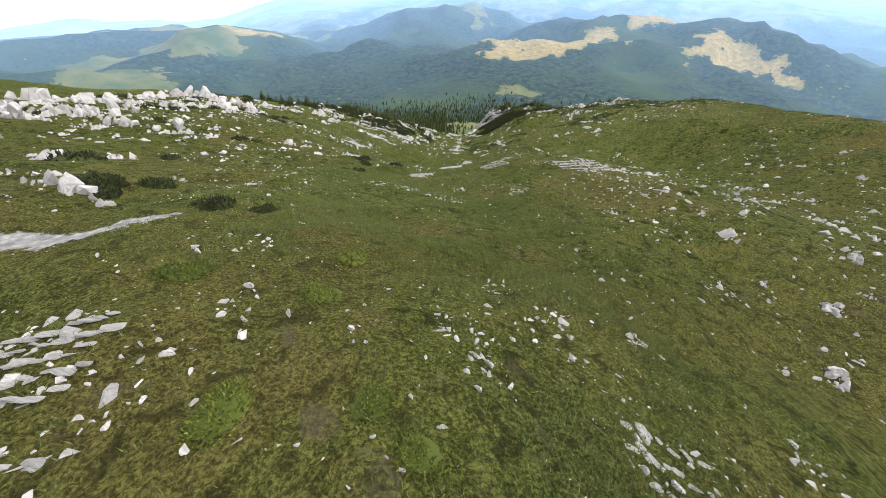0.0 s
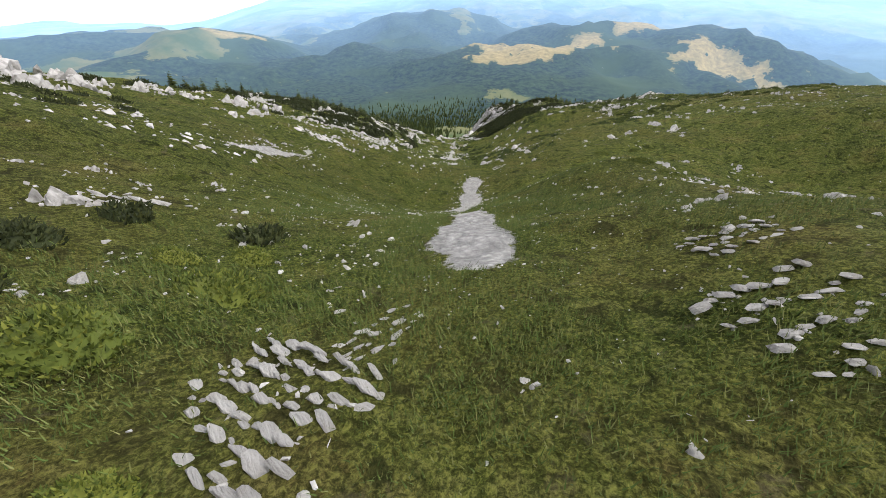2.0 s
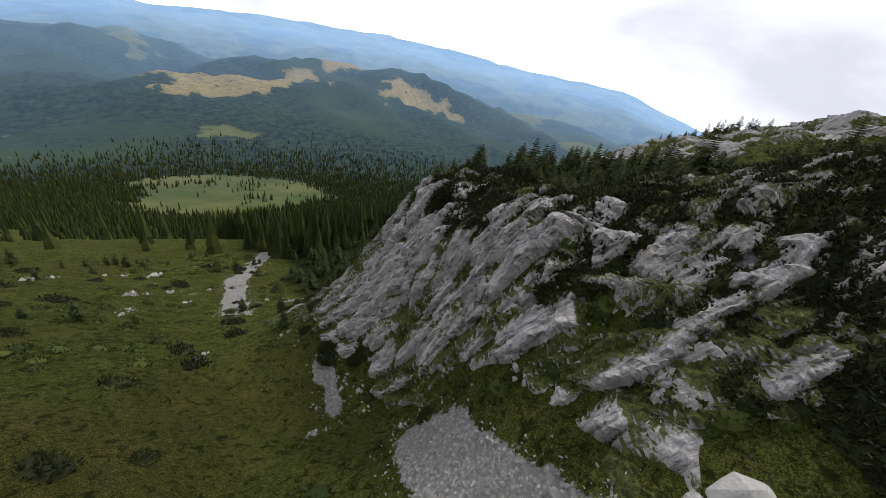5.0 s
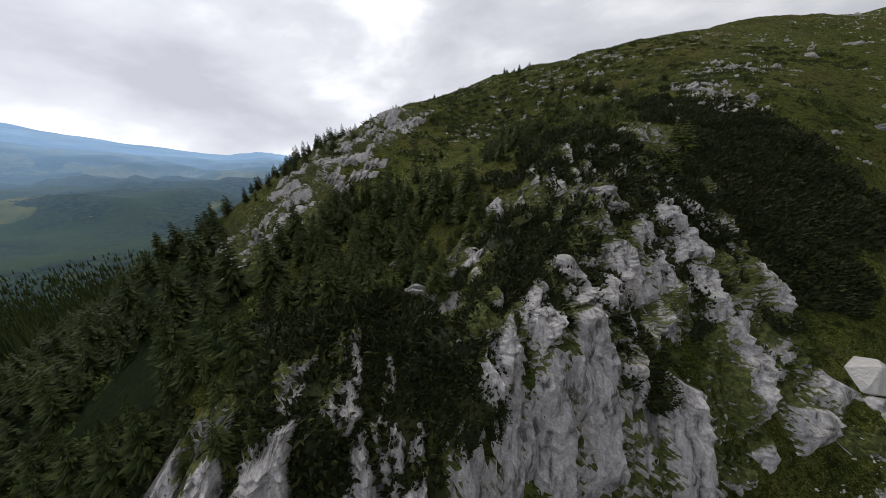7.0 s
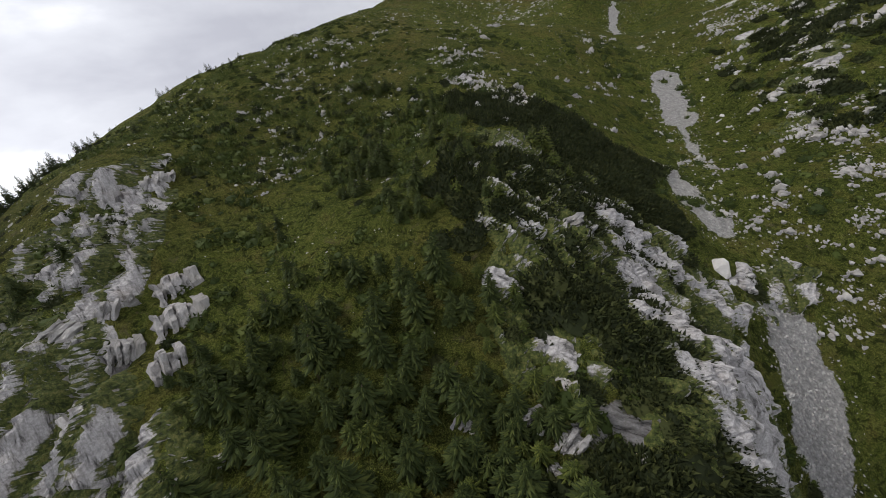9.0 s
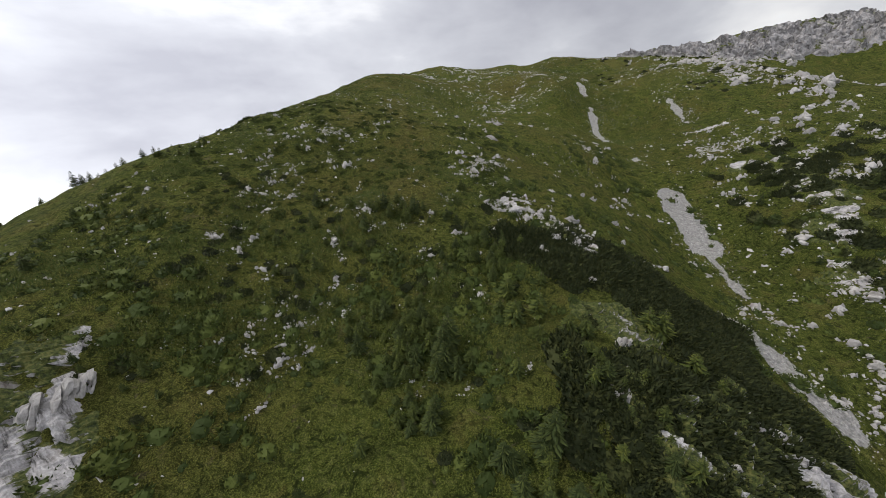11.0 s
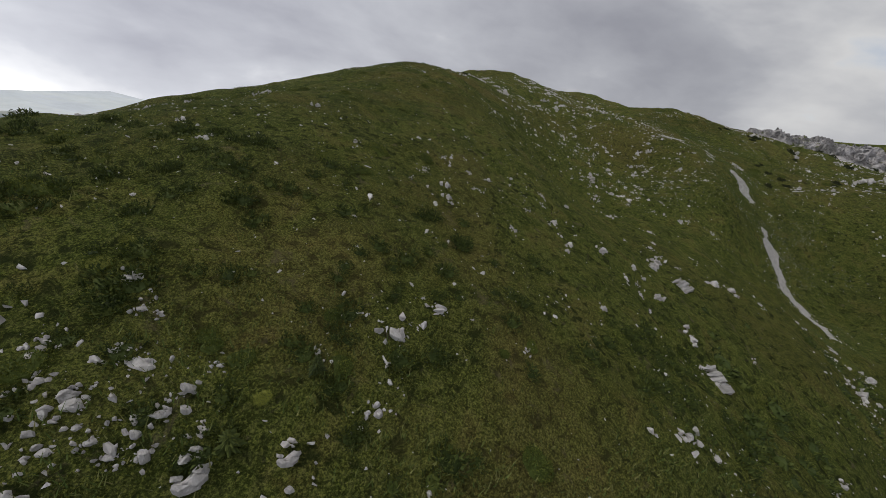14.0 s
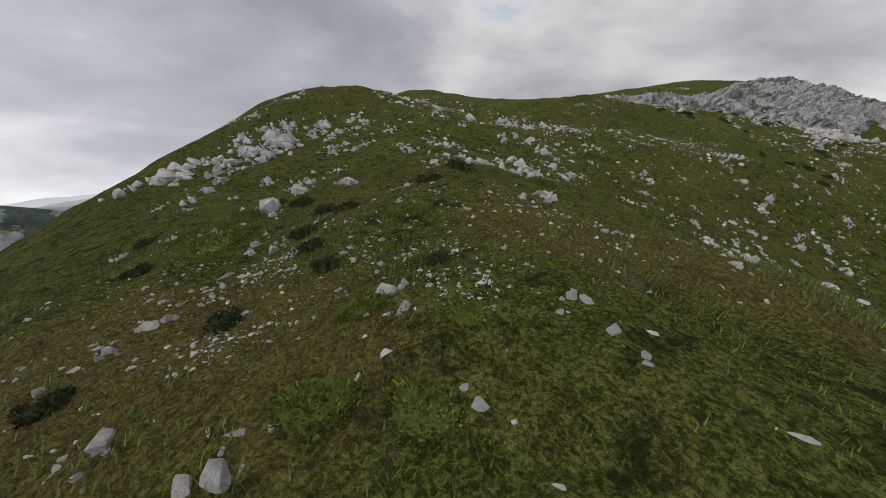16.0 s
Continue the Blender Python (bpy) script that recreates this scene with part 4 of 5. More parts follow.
strewn.done("strewn_rocks", loose_stone, "pale limestone rocks strewn over the mountainside", "rocks")

put("boulder", ROCKS[2], 8.6, -9.0, (1.25, 1.2, 1.2), sink=0.5, follow=0.3, label="big rounded grey limestone boulder wedged above the rock step", category="rock", group="boulders on the slope", spin=0.4)
def rock_ledge(x, y, along, across, rows, size, turn):
    """Flat limestone blocks in parallel beds, each a part."""
    root = new("rock_ledge")
    root.matrix_world = place(x, y, 1.0, 0.0, 0.9, radians(turn))
    tagged(root, "parallel beds of flat pale limestone slabs split by grass", "rock", "limestone ledges")
    for j in range(rows):
        u = -along / 2
        while u < along / 2:
            w = size * rng.uniform(0.5, 1.25)
            stone = new("slab", SLABS[rng.integers(4)])
            stone.parent = root
            v = (j / max(rows - 1, 1) - 0.5) * across + rng.normal() * 0.05
            stone.matrix_local = Matrix.Translation((u + w, v, w * rng.uniform(-0.05, 0.12))) @ Matrix.Rotation(rng.normal() * 0.12, 4, "X") @ Matrix.Rotation(0.25 + rng.normal() * 0.1, 4, "Y") @ Matrix.Rotation(rng.normal() * 0.15, 4, "Z") @ Matrix.Diagonal((w, w * rng.uniform(0.6, 1.1), w * rng.uniform(0.7, 1.1), 1))
            u += w * rng.uniform(1.4, 2.1)


SLABS = [rock_mesh(70 + i, (1.25, 0.62, 0.32), 26) for i in range(4)]
for ledge in ((-2.3, -94.6, 1.7, 1.5, 7, 0.115, -28), (-1.3, -93.7, 1.6, 0.5, 3, 0.11, 50), (3.4, -94.0, 1.8, 1.2, 4, 0.13, 15), (4.2, -92.0, 1.5, 0.6, 3, 0.12, 15), (-5.6, -115.9, 1.6, 1.4, 5, 0.14, 20), (3.2, -116.3, 1.4, 0.8, 3, 0.13, -20),
              (-12.8, -60.4, 4.6, 0.7, 3, 0.34, -4), (9.4, -95.0, 3.4, 1.8, 5, 0.17, 15), (6.3, -61.1, 1.2, 0.5, 2, 0.2, 10), (-8.6, -53.4, 3.6, 1.8, 5, 0.24, -15), (10.4, -55.6, 2.2, 0.8, 3, 0.2, 30), (-8.2, -89.3, 1.6, 0.5, 2, 0.2, 10)):
    rock_ledge(*ledge)
RIB_LABEL = "jagged rib of grey bedded limestone on the slope"


def ribs(n, box, keep, lo, hi, spin, sink=0.9):
    for x, y in patch(n, *box, keep):
        s = rng.uniform(lo, hi)
        put("rock_rib", RIBS[rng.integers(6)], x, y, (s * rng.uniform(0.8, 1.2), s * rng.uniform(0.8, 1.2), s * rng.uniform(0.6, 1.1)), sink=sink, follow=0.9, label=RIB_LABEL, category="rock", group="limestone ribs", spin=rng.normal(spin, 0.4))


ribs(14, (11, 26, -18, 12), lambda x, y: step(7, 4, line_distance(x, y, [(20, 4), (22, -4), (23, -12)])), 0.35, 0.75, 0.9)
ribs(16, (10, 32, -60, -20), lambda x, y: clumps(x, y, 231, 6, 0.1, 0.7), 0.2, 0.45, 0.6)
ribs(24, (34, 56, -12, 14), lambda x, y: step(6, 3, line_distance(x, y, [(37, 11), (41, 8.5), (45.5, 3.5), (50, -5)])), 0.4, 0.9, 2.2)

OUTCROP_LABEL = "cluster of jagged pale limestone heads breaking the turf"


outcrop_heap = Heap()


def outcrops(n, box, keep, lo, hi, spin, loose=0.5):
    for x, y in patch(n, *box, keep):
        s = sizes(lo, hi, 1.8)
        outcrop_heap.add(OUTCROPS[rng.integers(7)], place(x, y, (s * rng.uniform(0.8, 1.2), s * rng.uniform(0.8, 1.2), s * rng.uniform(0.7, 1.2)), 0.12, 0.9, rng.normal(spin, loose)))


def outcrop_things(n, box, keep, lo, hi, spin):
    """Clusters near the way: every stone a part of its own."""
    for x, y in patch(n, *box, keep):
        s = sizes(lo, hi, 1.5)
        root = new("rock_outcrop")
        root.matrix_world = place(x, y, 1.0, 0.1, 0.9, rng.normal(spin, 0.5))
        tagged(root, OUTCROP_LABEL, "rock", "limestone outcrops")
        for k in range(int(rng.integers(7, 13))):
            big = (1 - k / 13) ** 1.8
            w = s * (0.07 + 0.28 * big) * rng.uniform(0.7, 1.3)
            stone = new("stone", ROCKS[rng.integers(8)])
            stone.parent = root
            stone.matrix_local = Matrix.Translation((rng.normal() * 0.55 * s, rng.normal() * 0.4 * s, w * rng.uniform(-0.1, 0.3))) @ Matrix.Rotation(0.5 + rng.normal() * 0.3, 4, "Y") @ Matrix.Rotation(rng.uniform(0, 6.28), 4, "Z") @ Matrix.Diagonal((w * 0.7, w, w * rng.uniform(0.9, 1.7), 1))


outcrops(110, (28, 60, -60, -14), lambda x, y: clumps(x, y, 230, 6, 0.1, 0.7), 0.15, 0.6, 1.2)
outcrops(36, (34, 60, -84, -56), lambda x, y: clumps(x, y, 246, 6, 0.1, 0.8), 0.12, 0.38, 1.2)
outcrops(44, (26, 50, -40, -10), lambda x, y: clumps(x, y, 232, 5, 0.1, 0.7), 0.25, 0.8, 1.2)
outcrops(30, (10, 34, -62, -20), lambda x, y: clumps(x, y, 231, 5, 0.1, 0.7), 0.3, 0.9, 0.8)
outcrops(90, (-42, 2, -60, -4), lambda x, y: clumps(x, y, 240, 5, 0.0, 0.7) * step(-2, -7, x), 0.5, 1.6, 0.4)
outcrops(22, (40, 54, -108, -92), lambda x, y: step(5, 1.5, line_distance(x, y, [(50, -97), (46, -101), (42, -104)])), 0.3, 0.95, 0.9)
outcrop_things(56, (41, 56, -97, -82), lambda x, y: step(5.5, 1, line_distance(x, y, [(45.5, -88), (51, -90.5)])), 0.2, 0.5, 1.2)
outcrops(40, (22, 48, -126, -92), lambda x, y: clumps(x, y, 233, 6, 0.0, 0.7), 0.3, 1.0, 1.0)
outcrops(150, (-60, -20, -134, -62), lambda x, y: clumps(x, y, 234, 8, -0.1, 0.6) * step(-20, -34, x), 0.5, 2.2, 0.6)
outcrops(80, (12, 44, -128, -84), lambda x, y: clumps(x, y, 244, 6, -0.1, 0.6) * step(12, 24, x), 0.25, 0.9, 0.8)
outcrops(40, (-26, -8, -128, -84), lambda x, y: clumps(x, y, 245, 6, 0.0, 0.6), 0.25, 0.7, 0.8)
outcrop_things(26, (-16, -3, -116, -92), lambda x, y: step(3, 0.6, line_distance(x, y, GULLY_ROCKS[0])), 0.13, 0.28, 0.5)
outcrop_things(12, (-4.5, 2.5, -100, -88), lambda x, y: step(2.5, 0.3, line_distance(x, y, [(-3.7, -99), (-0.5, -96), (1, -90)])), 0.14, 0.3, 0.5)
outcrop_things(16, (-9, 0, -95, -80), lambda x, y: step(2.5, 0.3, line_distance(x, y, [(-6, -92), (-3.5, -88), (-2, -82)])), 0.2, 0.45, 0.5)
outcrop_things(12, (4, 18, -94, -80), lambda x, y: step(2.5, 0.3, line_distance(x, y, [(6, -91), (14, -84)])), 0.25, 0.6, 0.5)
boulders_line = [(8, -85), (26, -73)]
outcrop_things(8, (4, 30, -90, -68), lambda x, y: step(3.5, 0.5, line_distance(x, y, boulders_line)), 0.35, 0.8, 0.5)
outcrop_things(18, (38, 50, -72, -52), lambda x, y: x > 0, 0.08, 0.22, 1.2)
outcrop_things(12, (3, 30, -112, -84), lambda x, y: step(2.5, 0.4, line_distance(x, y, GULLY_ROCKS[1])), 0.15, 0.4, 0.5)
outcrops(40, (-34, 26, -104, -50), lambda x, y: clumps(x, y, 235, 6, 0.1, 0.7) * step(4, 10, np.abs(x)), 0.2, 0.7, 0.6)
outcrops(30, (-2, 16, -8, 26), lambda x, y: clumps(x, y, 236, 3, 0.0, 0.6), 0.3, 0.9, 0.6)
outcrops(44, (3, 24, -62, -24), lambda x, y: clumps(x, y, 247, 5, -0.1, 0.6) * (1 - scree_mask(x, y)), 0.3, 0.9, 0.8)
outcrops(40, (-30, -4, -62, -30), lambda x, y: clumps(x, y, 241, 4, -0.1, 0.5), 0.5, 1.5, 0.4)
outcrops(26, (21, 30, -30, -23), lambda x, y: step(1.6, 0.5, line_distance(x, y, [(21.5, -23), (24, -25.4), (27, -26.8)])), 0.5, 0.9, 0.2, 0.3)
outcrops(36, (-10, 6, -26, -2), lambda x, y: clumps(x, y, 242, 4, -0.1, 0.5) * (1 - scree_mask(x, y)), 0.4, 1.2, 0.4)
outcrops(24, (-14, 12, 16, 60), lambda x, y: clumps(x, y, 237, 5, 0.1, 0.7), 0.4, 1.2, 0.6)
outcrops(150, (-44, -13, -116, -72), lambda x, y: clumps(x, y, 248, 7, 0.0, 0.6) * step(-14, -22, x), 0.3, 1.05, 0.6)
outcrops(110, (-20, 24, -122, -104), lambda x, y: clumps(x, y, 249, 6, -0.1, 0.6) * step(-108, -114, y - 0.25 * np.abs(x)) * step(10, 14, np.abs(x + 1)), 0.25, 0.9, 0.6)
outcrops(70, (10, 26, -106, -66), lambda x, y: clumps(x, y, 252, 5, 0.0, 0.6), 0.25, 0.8, 0.8)
outcrops(26, (-30, -16, -100, -88), lambda x, y: step(4, 1.5, line_distance(x, y, [(-28, -96), (-20, -93)])), 0.4, 1.1, 0.3)
outcrops(60, (44, 54, -42, -26), lambda x, y: clumps(x, y, 253, 4, -0.2, 0.5), 0.2, 0.7, 1.2)
outcrops(40, (24, 32, -42, -30), lambda x, y: clumps(x, y, 254, 3, -0.2, 0.5), 0.3, 0.8, 0.8)
outcrops(26, (40, 53, -112, -98), lambda x, y: step(4, 1, line_distance(x, y, [(49, -106), (44, -110)])), 0.6, 1.4, 0.9)
outcrops(80, (36, 50, -27, -8), lambda x, y: clumps(x, y, 255, 4, -0.2, 0.5), 0.22, 0.65, 1.2)
outcrops(70, (-9, 5, -27, -5), lambda x, y: clumps(x, y, 256, 4, -0.2, 0.5) * (1 - scree_mask(x, y)), 0.4, 1.15, 0.4)
outcrop_heap.done("outcrop_rocks", limestone, "jagged pale limestone heads breaking through the mountain turf", "rocks")


# spruces
def make_spruce(i, tall, wide, tiers, mat):
    trunk, cv, cf = spruce_meshes(100 + i, tall, wide, tiers, 0.25, 2, 1.2)
    return trunk, mesh_from("crown", cv, cf, mat)


SPRUCES = [make_spruce(0, 3.6, 1.25, 17, spruce_needles), make_spruce(1, 2.6, 1.05, 14, spruce_needles), make_spruce(2, 4.2, 1.35, 19, spruce_needles),
           make_spruce(3, 1.8, 0.9, 11, young_needles), make_spruce(4, 2.2, 1.0, 12, young_needles)]
FAR_CROWNS = [mesh_from('crown', *spruce_meshes(140 + i, t, w, k, 0.25, 1, 0.8)[1:], spruce_needles) for i, (t, w, k) in enumerate([(3.6, 1.2, 11), (2.6, 1.0, 9), (4.2, 1.3, 12), (1.8, 0.9, 8), (2.2, 1.0, 8)])]
wood_heap, young_heap = Heap(), Heap()


def spruces(things, rest, box, keep, kinds, lo, hi, far=True):
    for i, (x, y) in enumerate(patch(things + rest, *box, keep)):
        kind, size = int(rng.choice(kinds)), rng.uniform(lo, hi)
        m = pose(x, y, ground_z(x, y) - 0.05, 0, 0, rng.uniform(0, 360)) @ Matrix.Diagonal((size, size, size * rng.uniform(0.85, 1.1), 1))
        trunk, crown = SPRUCES[kind]
        if i < things:
            root = new("spruce")
            root.matrix_world = m
            for name, me in (("trunk", trunk), ("crown", crown)):
                new(name, me).parent = root
            tagged(root, "small dark green mountain spruce on the rib" if kind < 3 else "young yellow-green spruce on the grassy slope", "tree", "spruces on the rib")
        else:
            (wood_heap if kind < 3 else young_heap).add(FAR_CROWNS[kind] if far and (y > 26 or x < 0) else crown, m)


BAND, BAND_FOOT = [(24.8, -21.0), (20.8, -18.6), (15.8, -14.4), (13.2, -10)], [(16.5, -19.8), (11.5, -18.8)]


def in_band(x, y):
    wob = fbm(x, y, 4.5, 3, 283) * 2.2
    return np.maximum(step(3.6, 2.8, line_distance(x, y, BAND) + wob), step(2.8, 2.0, line_distance(x, y, BAND_FOOT) + wob))


def grove(x, y):
    return step(1.2, 0.65, np.hypot((x - 29) / 9.5, (y - 5.5) / 7.5) + 0.3 * fbm(x, y, 5, 2, 250)) * (1 - cliffness(x, y) * 0.85)


spruces(150, 90, (15, 44, -8, 18), grove, [0, 1, 1, 2, 3, 4], 0.32, 0.72, False)
spruces(20, 70, (13, 32, 12, 36), lambda x, y: step(7, 3, line_distance(x, y, [(18, 15), (22, 20), (18, 26), (24, 32)])), [0, 1, 2, 4], 0.3, 0.62, False)
spruces(10, 80, (12, 24, 12, 32), lambda x, y: near_wood(x, y), [0, 1, 2], 0.3, 0.6, False)
spruces(16, 14, (27, 38, -16, -3), lambda x, y: np.maximum(step(2.6, 1.2, np.hypot(x - 33.2, y + 11.5)), step(2.2, 1.0, np.hypot(x - 29, y + 5.8))), [0, 1, 1, 3], 0.35, 0.65, False)
spruces(16, 0, (18, 31, -21, -9), lambda x, y: 1 - in_band(x, y), [3, 4], 0.5, 0.9)
spruces(60, 60, (26, 60, -44, -8), lambda x, y: clumps(x, y, 260, 7, -0.2, 0.5) * step(-46, -26, y), [1, 3, 3, 4], 0.2, 0.5, False)
spruces(10, 180, (36, 84, -24, 26), lambda x, y: step(8, 3, line_distance(x, y, [(52, 6), (62, 2), (72, -14)])), [0, 1, 2], 0.25, 0.5)
spruces(20, 680, (14, 95, 8, 72), lambda x, y: near_wood(x, y), [0, 1, 2, 2], 0.5, 1.05)
spruces(30, 200, (-42, -4, -40, 6), lambda x, y: clumps(x, y, 270, 6, -0.1, 0.5), [0, 1, 3], 0.35, 0.75)
spruces(12, 58, (-30, 14, 14, 70), lambda x, y: clumps(x, y, 276, 7, 0.0, 0.6), [0, 1, 3], 0.4, 0.9)
spruces(0, 40, (62, 76, -60, -10), lambda x, y: clumps(x, y, 275, 6), [1, 3], 0.3, 0.6)
spruces(50, 90, (22, 47, -26, -4), lambda x, y: clumps(x, y, 262, 5, -0.1, 0.5) * (1 - in_band(x, y)) * step(47, 36, x), [1, 3, 3, 4], 0.28, 0.6, False)
wood_heap.done("spruce_wood", spruce_needles, "dark spruces crowding the steep slope", "trees")
young_heap.done("young_wood", young_needles, "young spruces scattered over the grass", "trees")

# dwarf pine and juniper
PINES = [shoot_mesh("dwarf_pine", 300 + i, pine_needles, 330, 1.3, 0.8, 0.24) for i in range(4)]
JUNIPERS = [shoot_mesh("foliage", 320 + i, juniper_leaf, 1000, 0.6, 0.32, 0.058, 0.7, (10, 5), 0.3) for i in range(3)]
JUNIPER_LABEL = "low yellow-green juniper cushion in the grass"
PINE_LABEL = "dark green dwarf mountain pine spreading over the slope"
THICK = [shoot_mesh('dwarf_pine', 310 + i, pine_needles, 140, 1.3, 0.8, 0.30, 0.5, (8, 4)) for i in range(4)]
pine_heap = Heap()


def pines(things, rest, box, keep, lo, hi):
    for i, (x, y) in enumerate(patch(things + rest, *box, keep)):
        s = rng.uniform(lo, hi)
        if i < things:
            put("dwarf_pine", PINES[rng.integers(4)], x, y, float(s), sink=0.1, follow=0.8, label=PINE_LABEL, category="shrub", group="dwarf pines")
        else:
            pine_heap.add((PINES if y < -38 and x > -14 and x < 0 else THICK)[rng.integers(4)], place(x, y, float(s), 0.1, 0.8, rng.uniform(0, 6.28)))


pines(150, 300, (7, 32, -30, -6), in_band, 0.5, 0.9)
pines(60, 170, (12, 30, -16, 14), lambda x, y: step(-0.15, 0.15, fbm(x, y, 5, 2, 280)) * step(7, 4, line_distance(x, y, [(20, 9), (21, 0), (21.5, -10)])), 0.5, 1.1)
CUSHIONS = [(18.4, 9.0, 2.0), (15.6, 6.6, 1.8), (16.2, 4.2, 1.4), (19.5, -0.5, 2.0), (12.5, -0.6, 1.3), (14.0, -5.9, 1.7), (22.7, -7.4, 1.2), (13.2, -10, 2.2), (17.5, -12.5, 2.4)]
pines(60, 130, (9, 27, -16, 13), lambda x, y: np.max([step(r * 1.15, r * 0.6, np.hypot(x - cx, y - cy) + fbm(x, y, 1.6, 2, 285) * 0.5) for cx, cy, r in CUSHIONS], axis=0), 0.45, 0.8)
pines(24, 20, (6, 20, -10, 20), lambda x, y: step(0.1, 0.4, fbm(x, y, 4, 2, 281)) * (1 - scree_mask(x, y)), 0.4, 0.8)
pines(50, 270, (-45, -3, -50, 8), lambda x, y: clumps(x, y, 290, 5, 0.0, 0.4) * step(-2, -8, x), 0.4, 1.1)
pines(14, 0, (41, 55, -100, -84), lambda x, y: step(6, 2, line_distance(x, y, [(44, -90), (52, -92)])), 0.18, 0.34)
pines(7, 0, (-11, -3, -98, -84), lambda x, y: step(3, 1, line_distance(x, y, [(-8, -96), (-5, -88)])), 0.25, 0.5)
pines(20, 130, (24, 62, -30, 4), lambda x, y: clumps(x, y, 300, 7, 0.0, 0.6), 0.15, 0.5)
pines(0, 150, (-30, -8, -54, -30), lambda x, y: clumps(x, y, 291, 5, -0.1, 0.3), 0.4, 1.0)
pines(8, 0, (-14, -5, -112, -104), lambda x, y: np.maximum(step(1.6, 0.6, np.hypot(x + 6.6, y + 109.7)), step(2, 0.6, np.hypot(x + 11, y + 107.9))), 0.3, 0.55)
pines(0, 60, (-40, -14, -128, -70), lambda x, y: clumps(x, y, 305, 7, 0.1, 0.6), 0.3, 0.7)
pines(6, 46, (-20, 12, 14, 60), lambda x, y: clumps(x, y, 306, 5, 0.1, 0.6), 0.4, 1.0)
pine_heap.done("dwarf_pine_thicket", pine_needles, "dark thicket of dwarf mountain pine", "shrubs")


def juniper(x, y, size):
    root = new("juniper")
    root.matrix_world = place(x, y, size, 0.05, 0.9, rng.uniform(0, 6.28))
    tagged(new("foliage", JUNIPERS[rng.integers(3)]), kind="stuff").parent = root
    tagged(root, JUNIPER_LABEL, "shrub", "juniper cushions")


CUSHION_SPOTS = [(-2.7, -116.4, 0.8), (-0.3, -116.8, 0.55), (-2.4, -111.9, 0.9), (-2.3, -113.8, 0.8), (-1.0, -116.2, 0.6), (-5.3, -113.2, 1.1), (3.5, -115.5, 0.35), (-3.9, -92.6, 1.3), (-4.6, -94.0, 1.4), (-2.9, -95.6, 0.7), (-4.1, -91.1, 0.9),
                 (-5.1, -91.6, 0.8), (-7.8, -93, 1.2), (-5, -56, 1.2), (-1.4, -58.9, 0.9), (5.8, -57.5, 1.5), (6.6, -59.2, 1.2), (50.3, -73.8, 0.7), (52.8, -75.1, 0.8)]
RIB_SPOTS = [(52.4, -74.5, 0.6), (49.5, -72.9, 0.6), (49.4, -76, 0.5), (49.1, -87.1, 0.7), (48.3, -86, 0.6), (50, -86, 0.8), (49.3, -85.3, 0.7), (50.4, -92.7, 1.0), (44.7, -52.8, 1.1), (42.4, -54.3, 0.9), (44.7, -50.3, 1.0), (46.4, -50.2, 1.0)]
for spot in CUSHION_SPOTS + RIB_SPOTS:
    juniper(*spot)
for x, y in patch(70, -26, 24, -114, -56, lambda x, y: clumps(x, y, 310, 5, 0.1, 0.6) * step(5, 8, np.abs(x))):
    juniper(x, y, sizes(0.45, 1.3, 1.5))
for x, y in patch(70, 36, 58, -104, -30, lambda x, y: clumps(x, y, 315, 5, 0.1, 0.6) * step(2.5, 5, np.hypot(x - 50.5, (y + 78) * 0.3))):
    juniper(x, y, sizes(0.4, 1.15, 1.5))



SMALL = [shoot_mesh("bush", 340 + i, bush_leaf, 56, 0.5, 0.42, 0.15, 0.6, (7, 3)) for i in range(4)]
FINE = [shoot_mesh("bush", 345 + i, bush_leaf, 150, 0.5, 0.40, 0.10, 0.6, (7, 3), 0.2) for i in range(3)]
bushes = Heap()
for box, n, seed in (((26, 60, -50, 4), 1100, 350), ((-42, 2, -50, 4), 420, 351), ((4, 30, -58, -14), 420, 353), ((-24, 14, 14, 66), 260, 354), ((6, 22, -10, 16), 160, 355), ((13, 34, 11, 36), 260, 356)):
    for x, y in patch(n, *box, lambda x, y: clumps(x, y, seed, 6, -0.3, 0.5)):
        near = x > 26 and y < -22
        if near and rng.random() < 0.2:
            continue
        bushes.add(FINE[rng.integers(3)] if near else SMALL[rng.integers(4)], place(x, y, sizes(0.5, 1.2 if near else 1.8, 1.6), 0.1, 0.7, rng.uniform(0, 6.28)))
bushes.done("bushes", bush_leaf, "small green bushes dotted over the slope", "shrubs")


# grass, pebbles and the far woods: past counting
def joined(name, mat, places, make, label, category):
    verts, faces = [], []
    for x, y, z in places:
        v, f = make(x, y, z)
        k = len(verts)
        verts += v
        faces += [tuple(i + k for i in q) for q in f]
    me = bpy.data.meshes.new(name)
    me.from_pydata(verts, [], faces)
    me.materials.append(mat)
    return tagged(new(name, me), label, category, kind="stuff")


def spots(n, x0, x1, y0, y1, keep=None):
    pts = np.array(patch(n, x0, x1, y0, y1, keep))
    return np.c_[pts, height(pts[:, 0], pts[:, 1])]


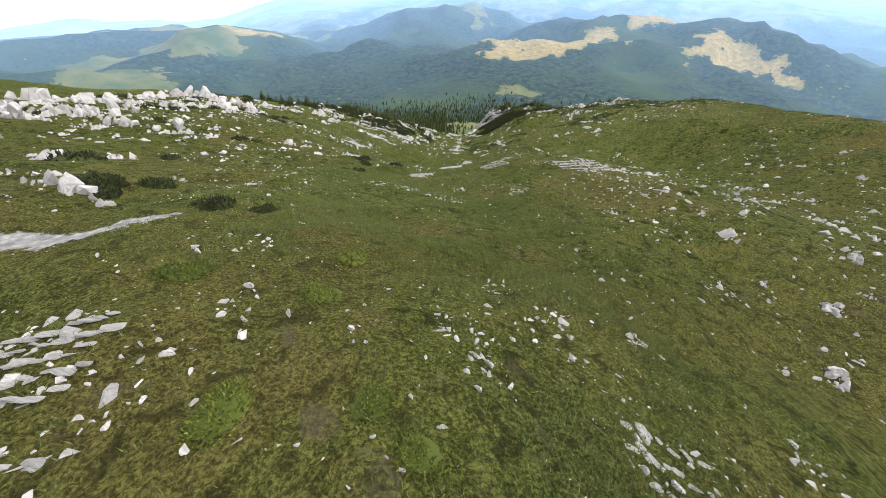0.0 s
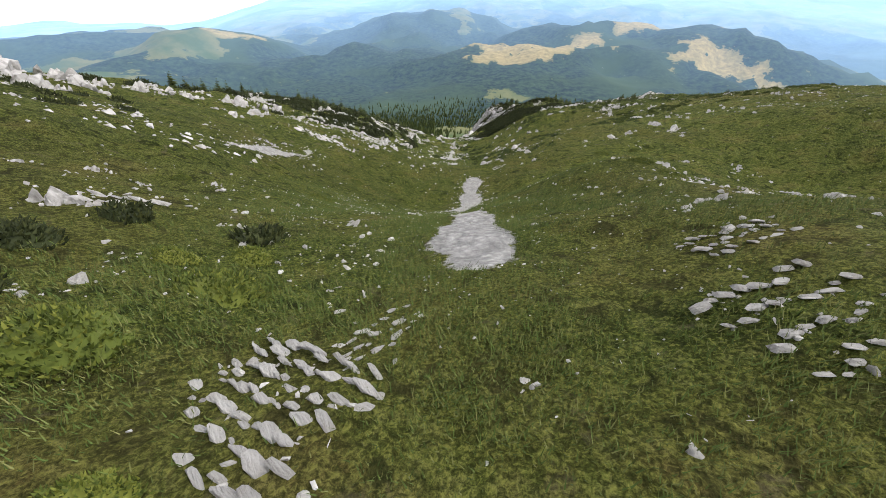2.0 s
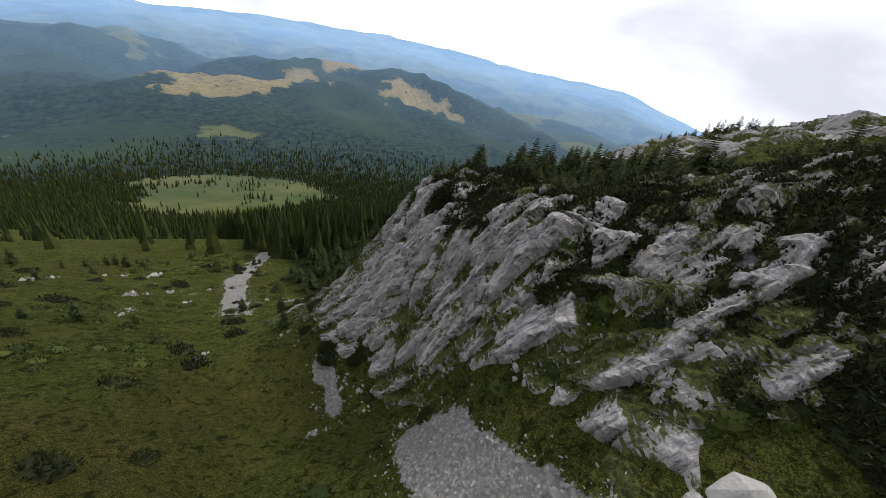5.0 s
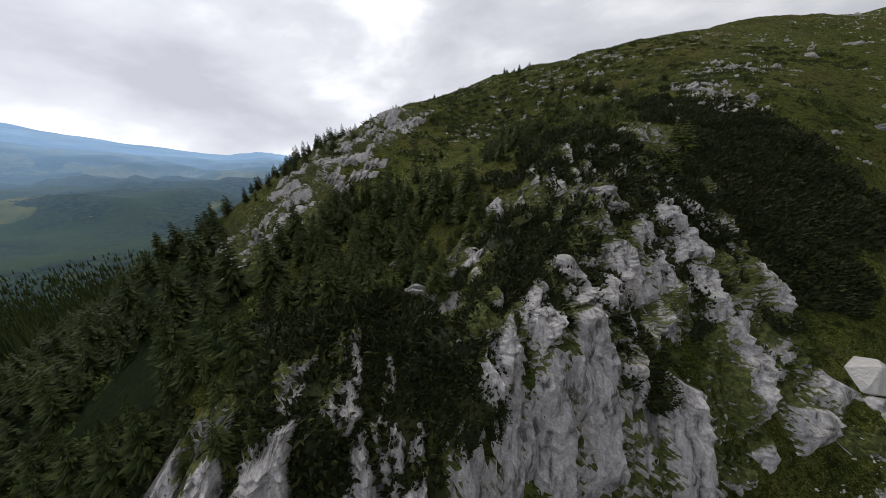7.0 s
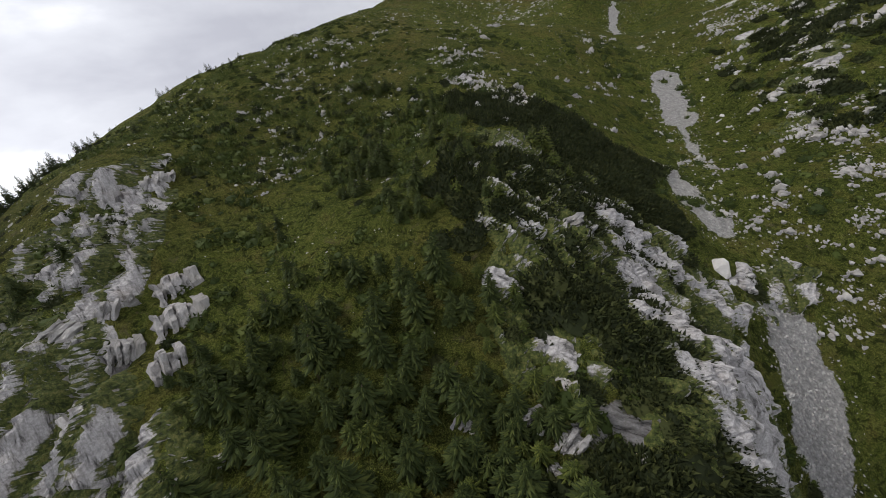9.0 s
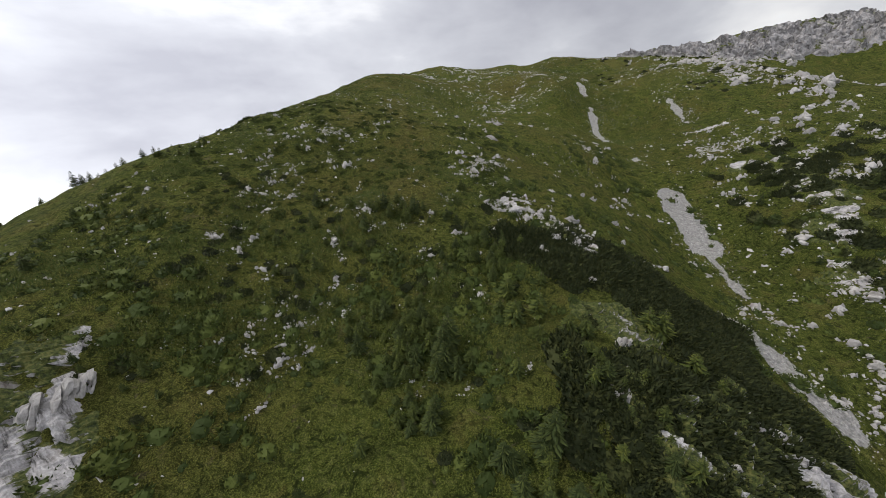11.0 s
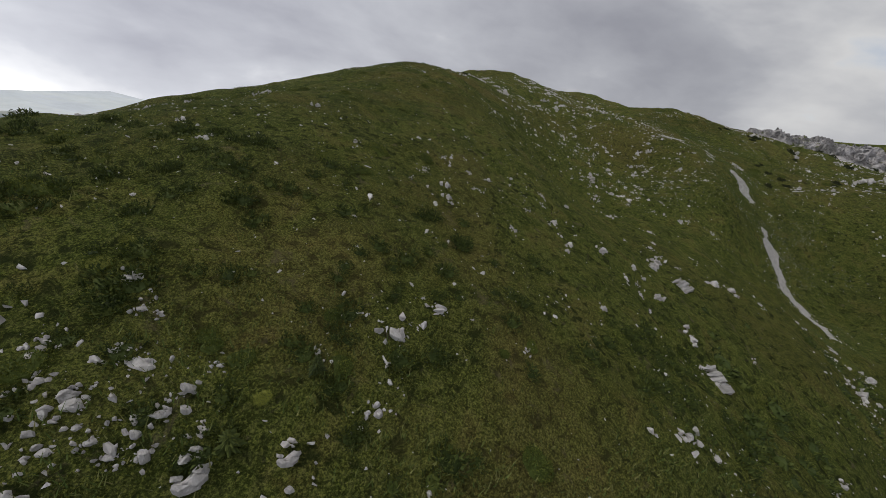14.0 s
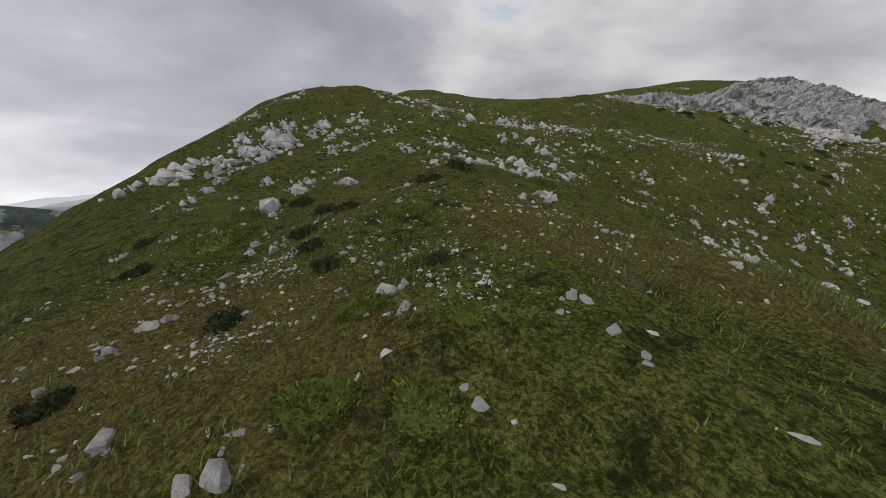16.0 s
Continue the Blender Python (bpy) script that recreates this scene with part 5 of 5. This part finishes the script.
def blades(name, places, count, lo, hi, spread, wide, lean):
    """Tufts of separate tapering blades, leaning outwards."""
    p = np.repeat(np.asarray(places), count, axis=0)
    n = len(p)
    a, tall = rng.uniform(0, 2 * math.pi, n), rng.uniform(lo, hi, n)
    c, s = np.cos(a), np.sin(a)
    foot = p + np.c_[rng.normal(0, spread, n), rng.normal(0, spread, n), np.full(n, -0.03)]
    half = np.c_[-s, c, 0 * s] * wide
    tip = foot + np.c_[c * tall * lean, s * tall * lean, tall]
    co = np.stack([foot - half, foot + half, tip], 1).reshape(-1, 3).astype(np.float32)
    me = bpy.data.meshes.new(name)
    me.vertices.add(3 * n)
    me.vertices.foreach_set("co", co.ravel())
    me.loops.add(3 * n)
    me.loops.foreach_set("vertex_index", np.arange(3 * n, dtype=np.int32))
    me.polygons.add(n)
    me.polygons.foreach_set("loop_start", np.arange(0, 3 * n, 3, dtype=np.int32))
    me.update()
    me.validate()
    me.materials.append(grass_blade)
    return tagged(new(name, me), GRASS_LABEL, "grass", kind="stuff")


def far_tree(x, y, z):
    d = math.hypot(x, y)
    h = rng.uniform(5, 10)
    r, v, f = h * rng.uniform(0.15, 0.20), [], []
    tiers = 3 if d < 420 else 2 if d < 700 else 1
    for t in range(tiers):
        k, low, rad = len(v), z - 0.6 + h * 0.8 * t / tiers, r * (1 - 0.75 * t / tiers)
        a, top = rng.uniform(0, 6.28), z + h * (0.55 + 0.45 * (t + 1) / tiers) if tiers > 1 else z + h
        v += [(x + rad * rng.uniform(0.75, 1.2) * math.cos(a + i * 1.2566), y + rad * math.sin(a + i * 1.2566), low + rng.uniform(-0.05, 0.05) * h) for i in range(5)] + [(x, y, top)]
        f += [(k + i, k + (i + 1) % 5, k + 5) for i in range(5)]
    return v, f


def low_grass(x, y):
    return (1 - np.clip(scree_mask(x, y) * 2, 0, 1)) * clumps(x, y, 330, 3, -0.5, 0.5)


GRASS_LABEL = "tufts of green and straw-coloured mountain grass"
blades("grass", spots(70000, -9, 9, -119, -78, lambda x, y: low_grass(x, y) * step(10, 2, np.abs(x))), 5, 0.04, 0.13, 0.07, 0.007, 0.7)
blades("grass", spots(24000, -12, 12, -80, -52, lambda x, y: low_grass(x, y) * step(13, 2, np.abs(x))), 5, 0.04, 0.13, 0.08, 0.008, 0.7)
blades("grass", spots(34000, 40, 58, -98, -46, low_grass), 5, 0.04, 0.13, 0.08, 0.008, 0.7)
blades("grass", spots(22000, 26, 58, -46, -10, lambda x, y: low_grass(x, y) * step(-50, -24, y)), 6, 0.10, 0.26, 0.16, 0.014, 0.6)


def pebble_verts(x, y, z):
    me = PEBBLES[rng.integers(6)]
    s, a = 0.025 + 0.10 * rng.uniform(0, 1) ** 2.2, rng.uniform(0, 6.28)
    c, n = math.cos(a) * s, math.sin(a) * s
    return [(x + v.co.x * c - v.co.y * n, y + v.co.x * n + v.co.y * c, z + v.co.z * s + s * 0.2) for v in me.vertices], [tuple(p.vertices) for p in me.polygons]


joined("scree_stones", loose_stone, spots(11000, -30, 20, -84, 68, spill), pebble_verts, "loose grey limestone scree in the gully", "stones")
joined("turf_stones", loose_stone, spots(1700, -20, 20, -118, -44, lambda x, y: clumps(x, y, 200, 5, 0.2, 0.9)), pebble_verts, "small pale stones strewn in the turf", "stones")

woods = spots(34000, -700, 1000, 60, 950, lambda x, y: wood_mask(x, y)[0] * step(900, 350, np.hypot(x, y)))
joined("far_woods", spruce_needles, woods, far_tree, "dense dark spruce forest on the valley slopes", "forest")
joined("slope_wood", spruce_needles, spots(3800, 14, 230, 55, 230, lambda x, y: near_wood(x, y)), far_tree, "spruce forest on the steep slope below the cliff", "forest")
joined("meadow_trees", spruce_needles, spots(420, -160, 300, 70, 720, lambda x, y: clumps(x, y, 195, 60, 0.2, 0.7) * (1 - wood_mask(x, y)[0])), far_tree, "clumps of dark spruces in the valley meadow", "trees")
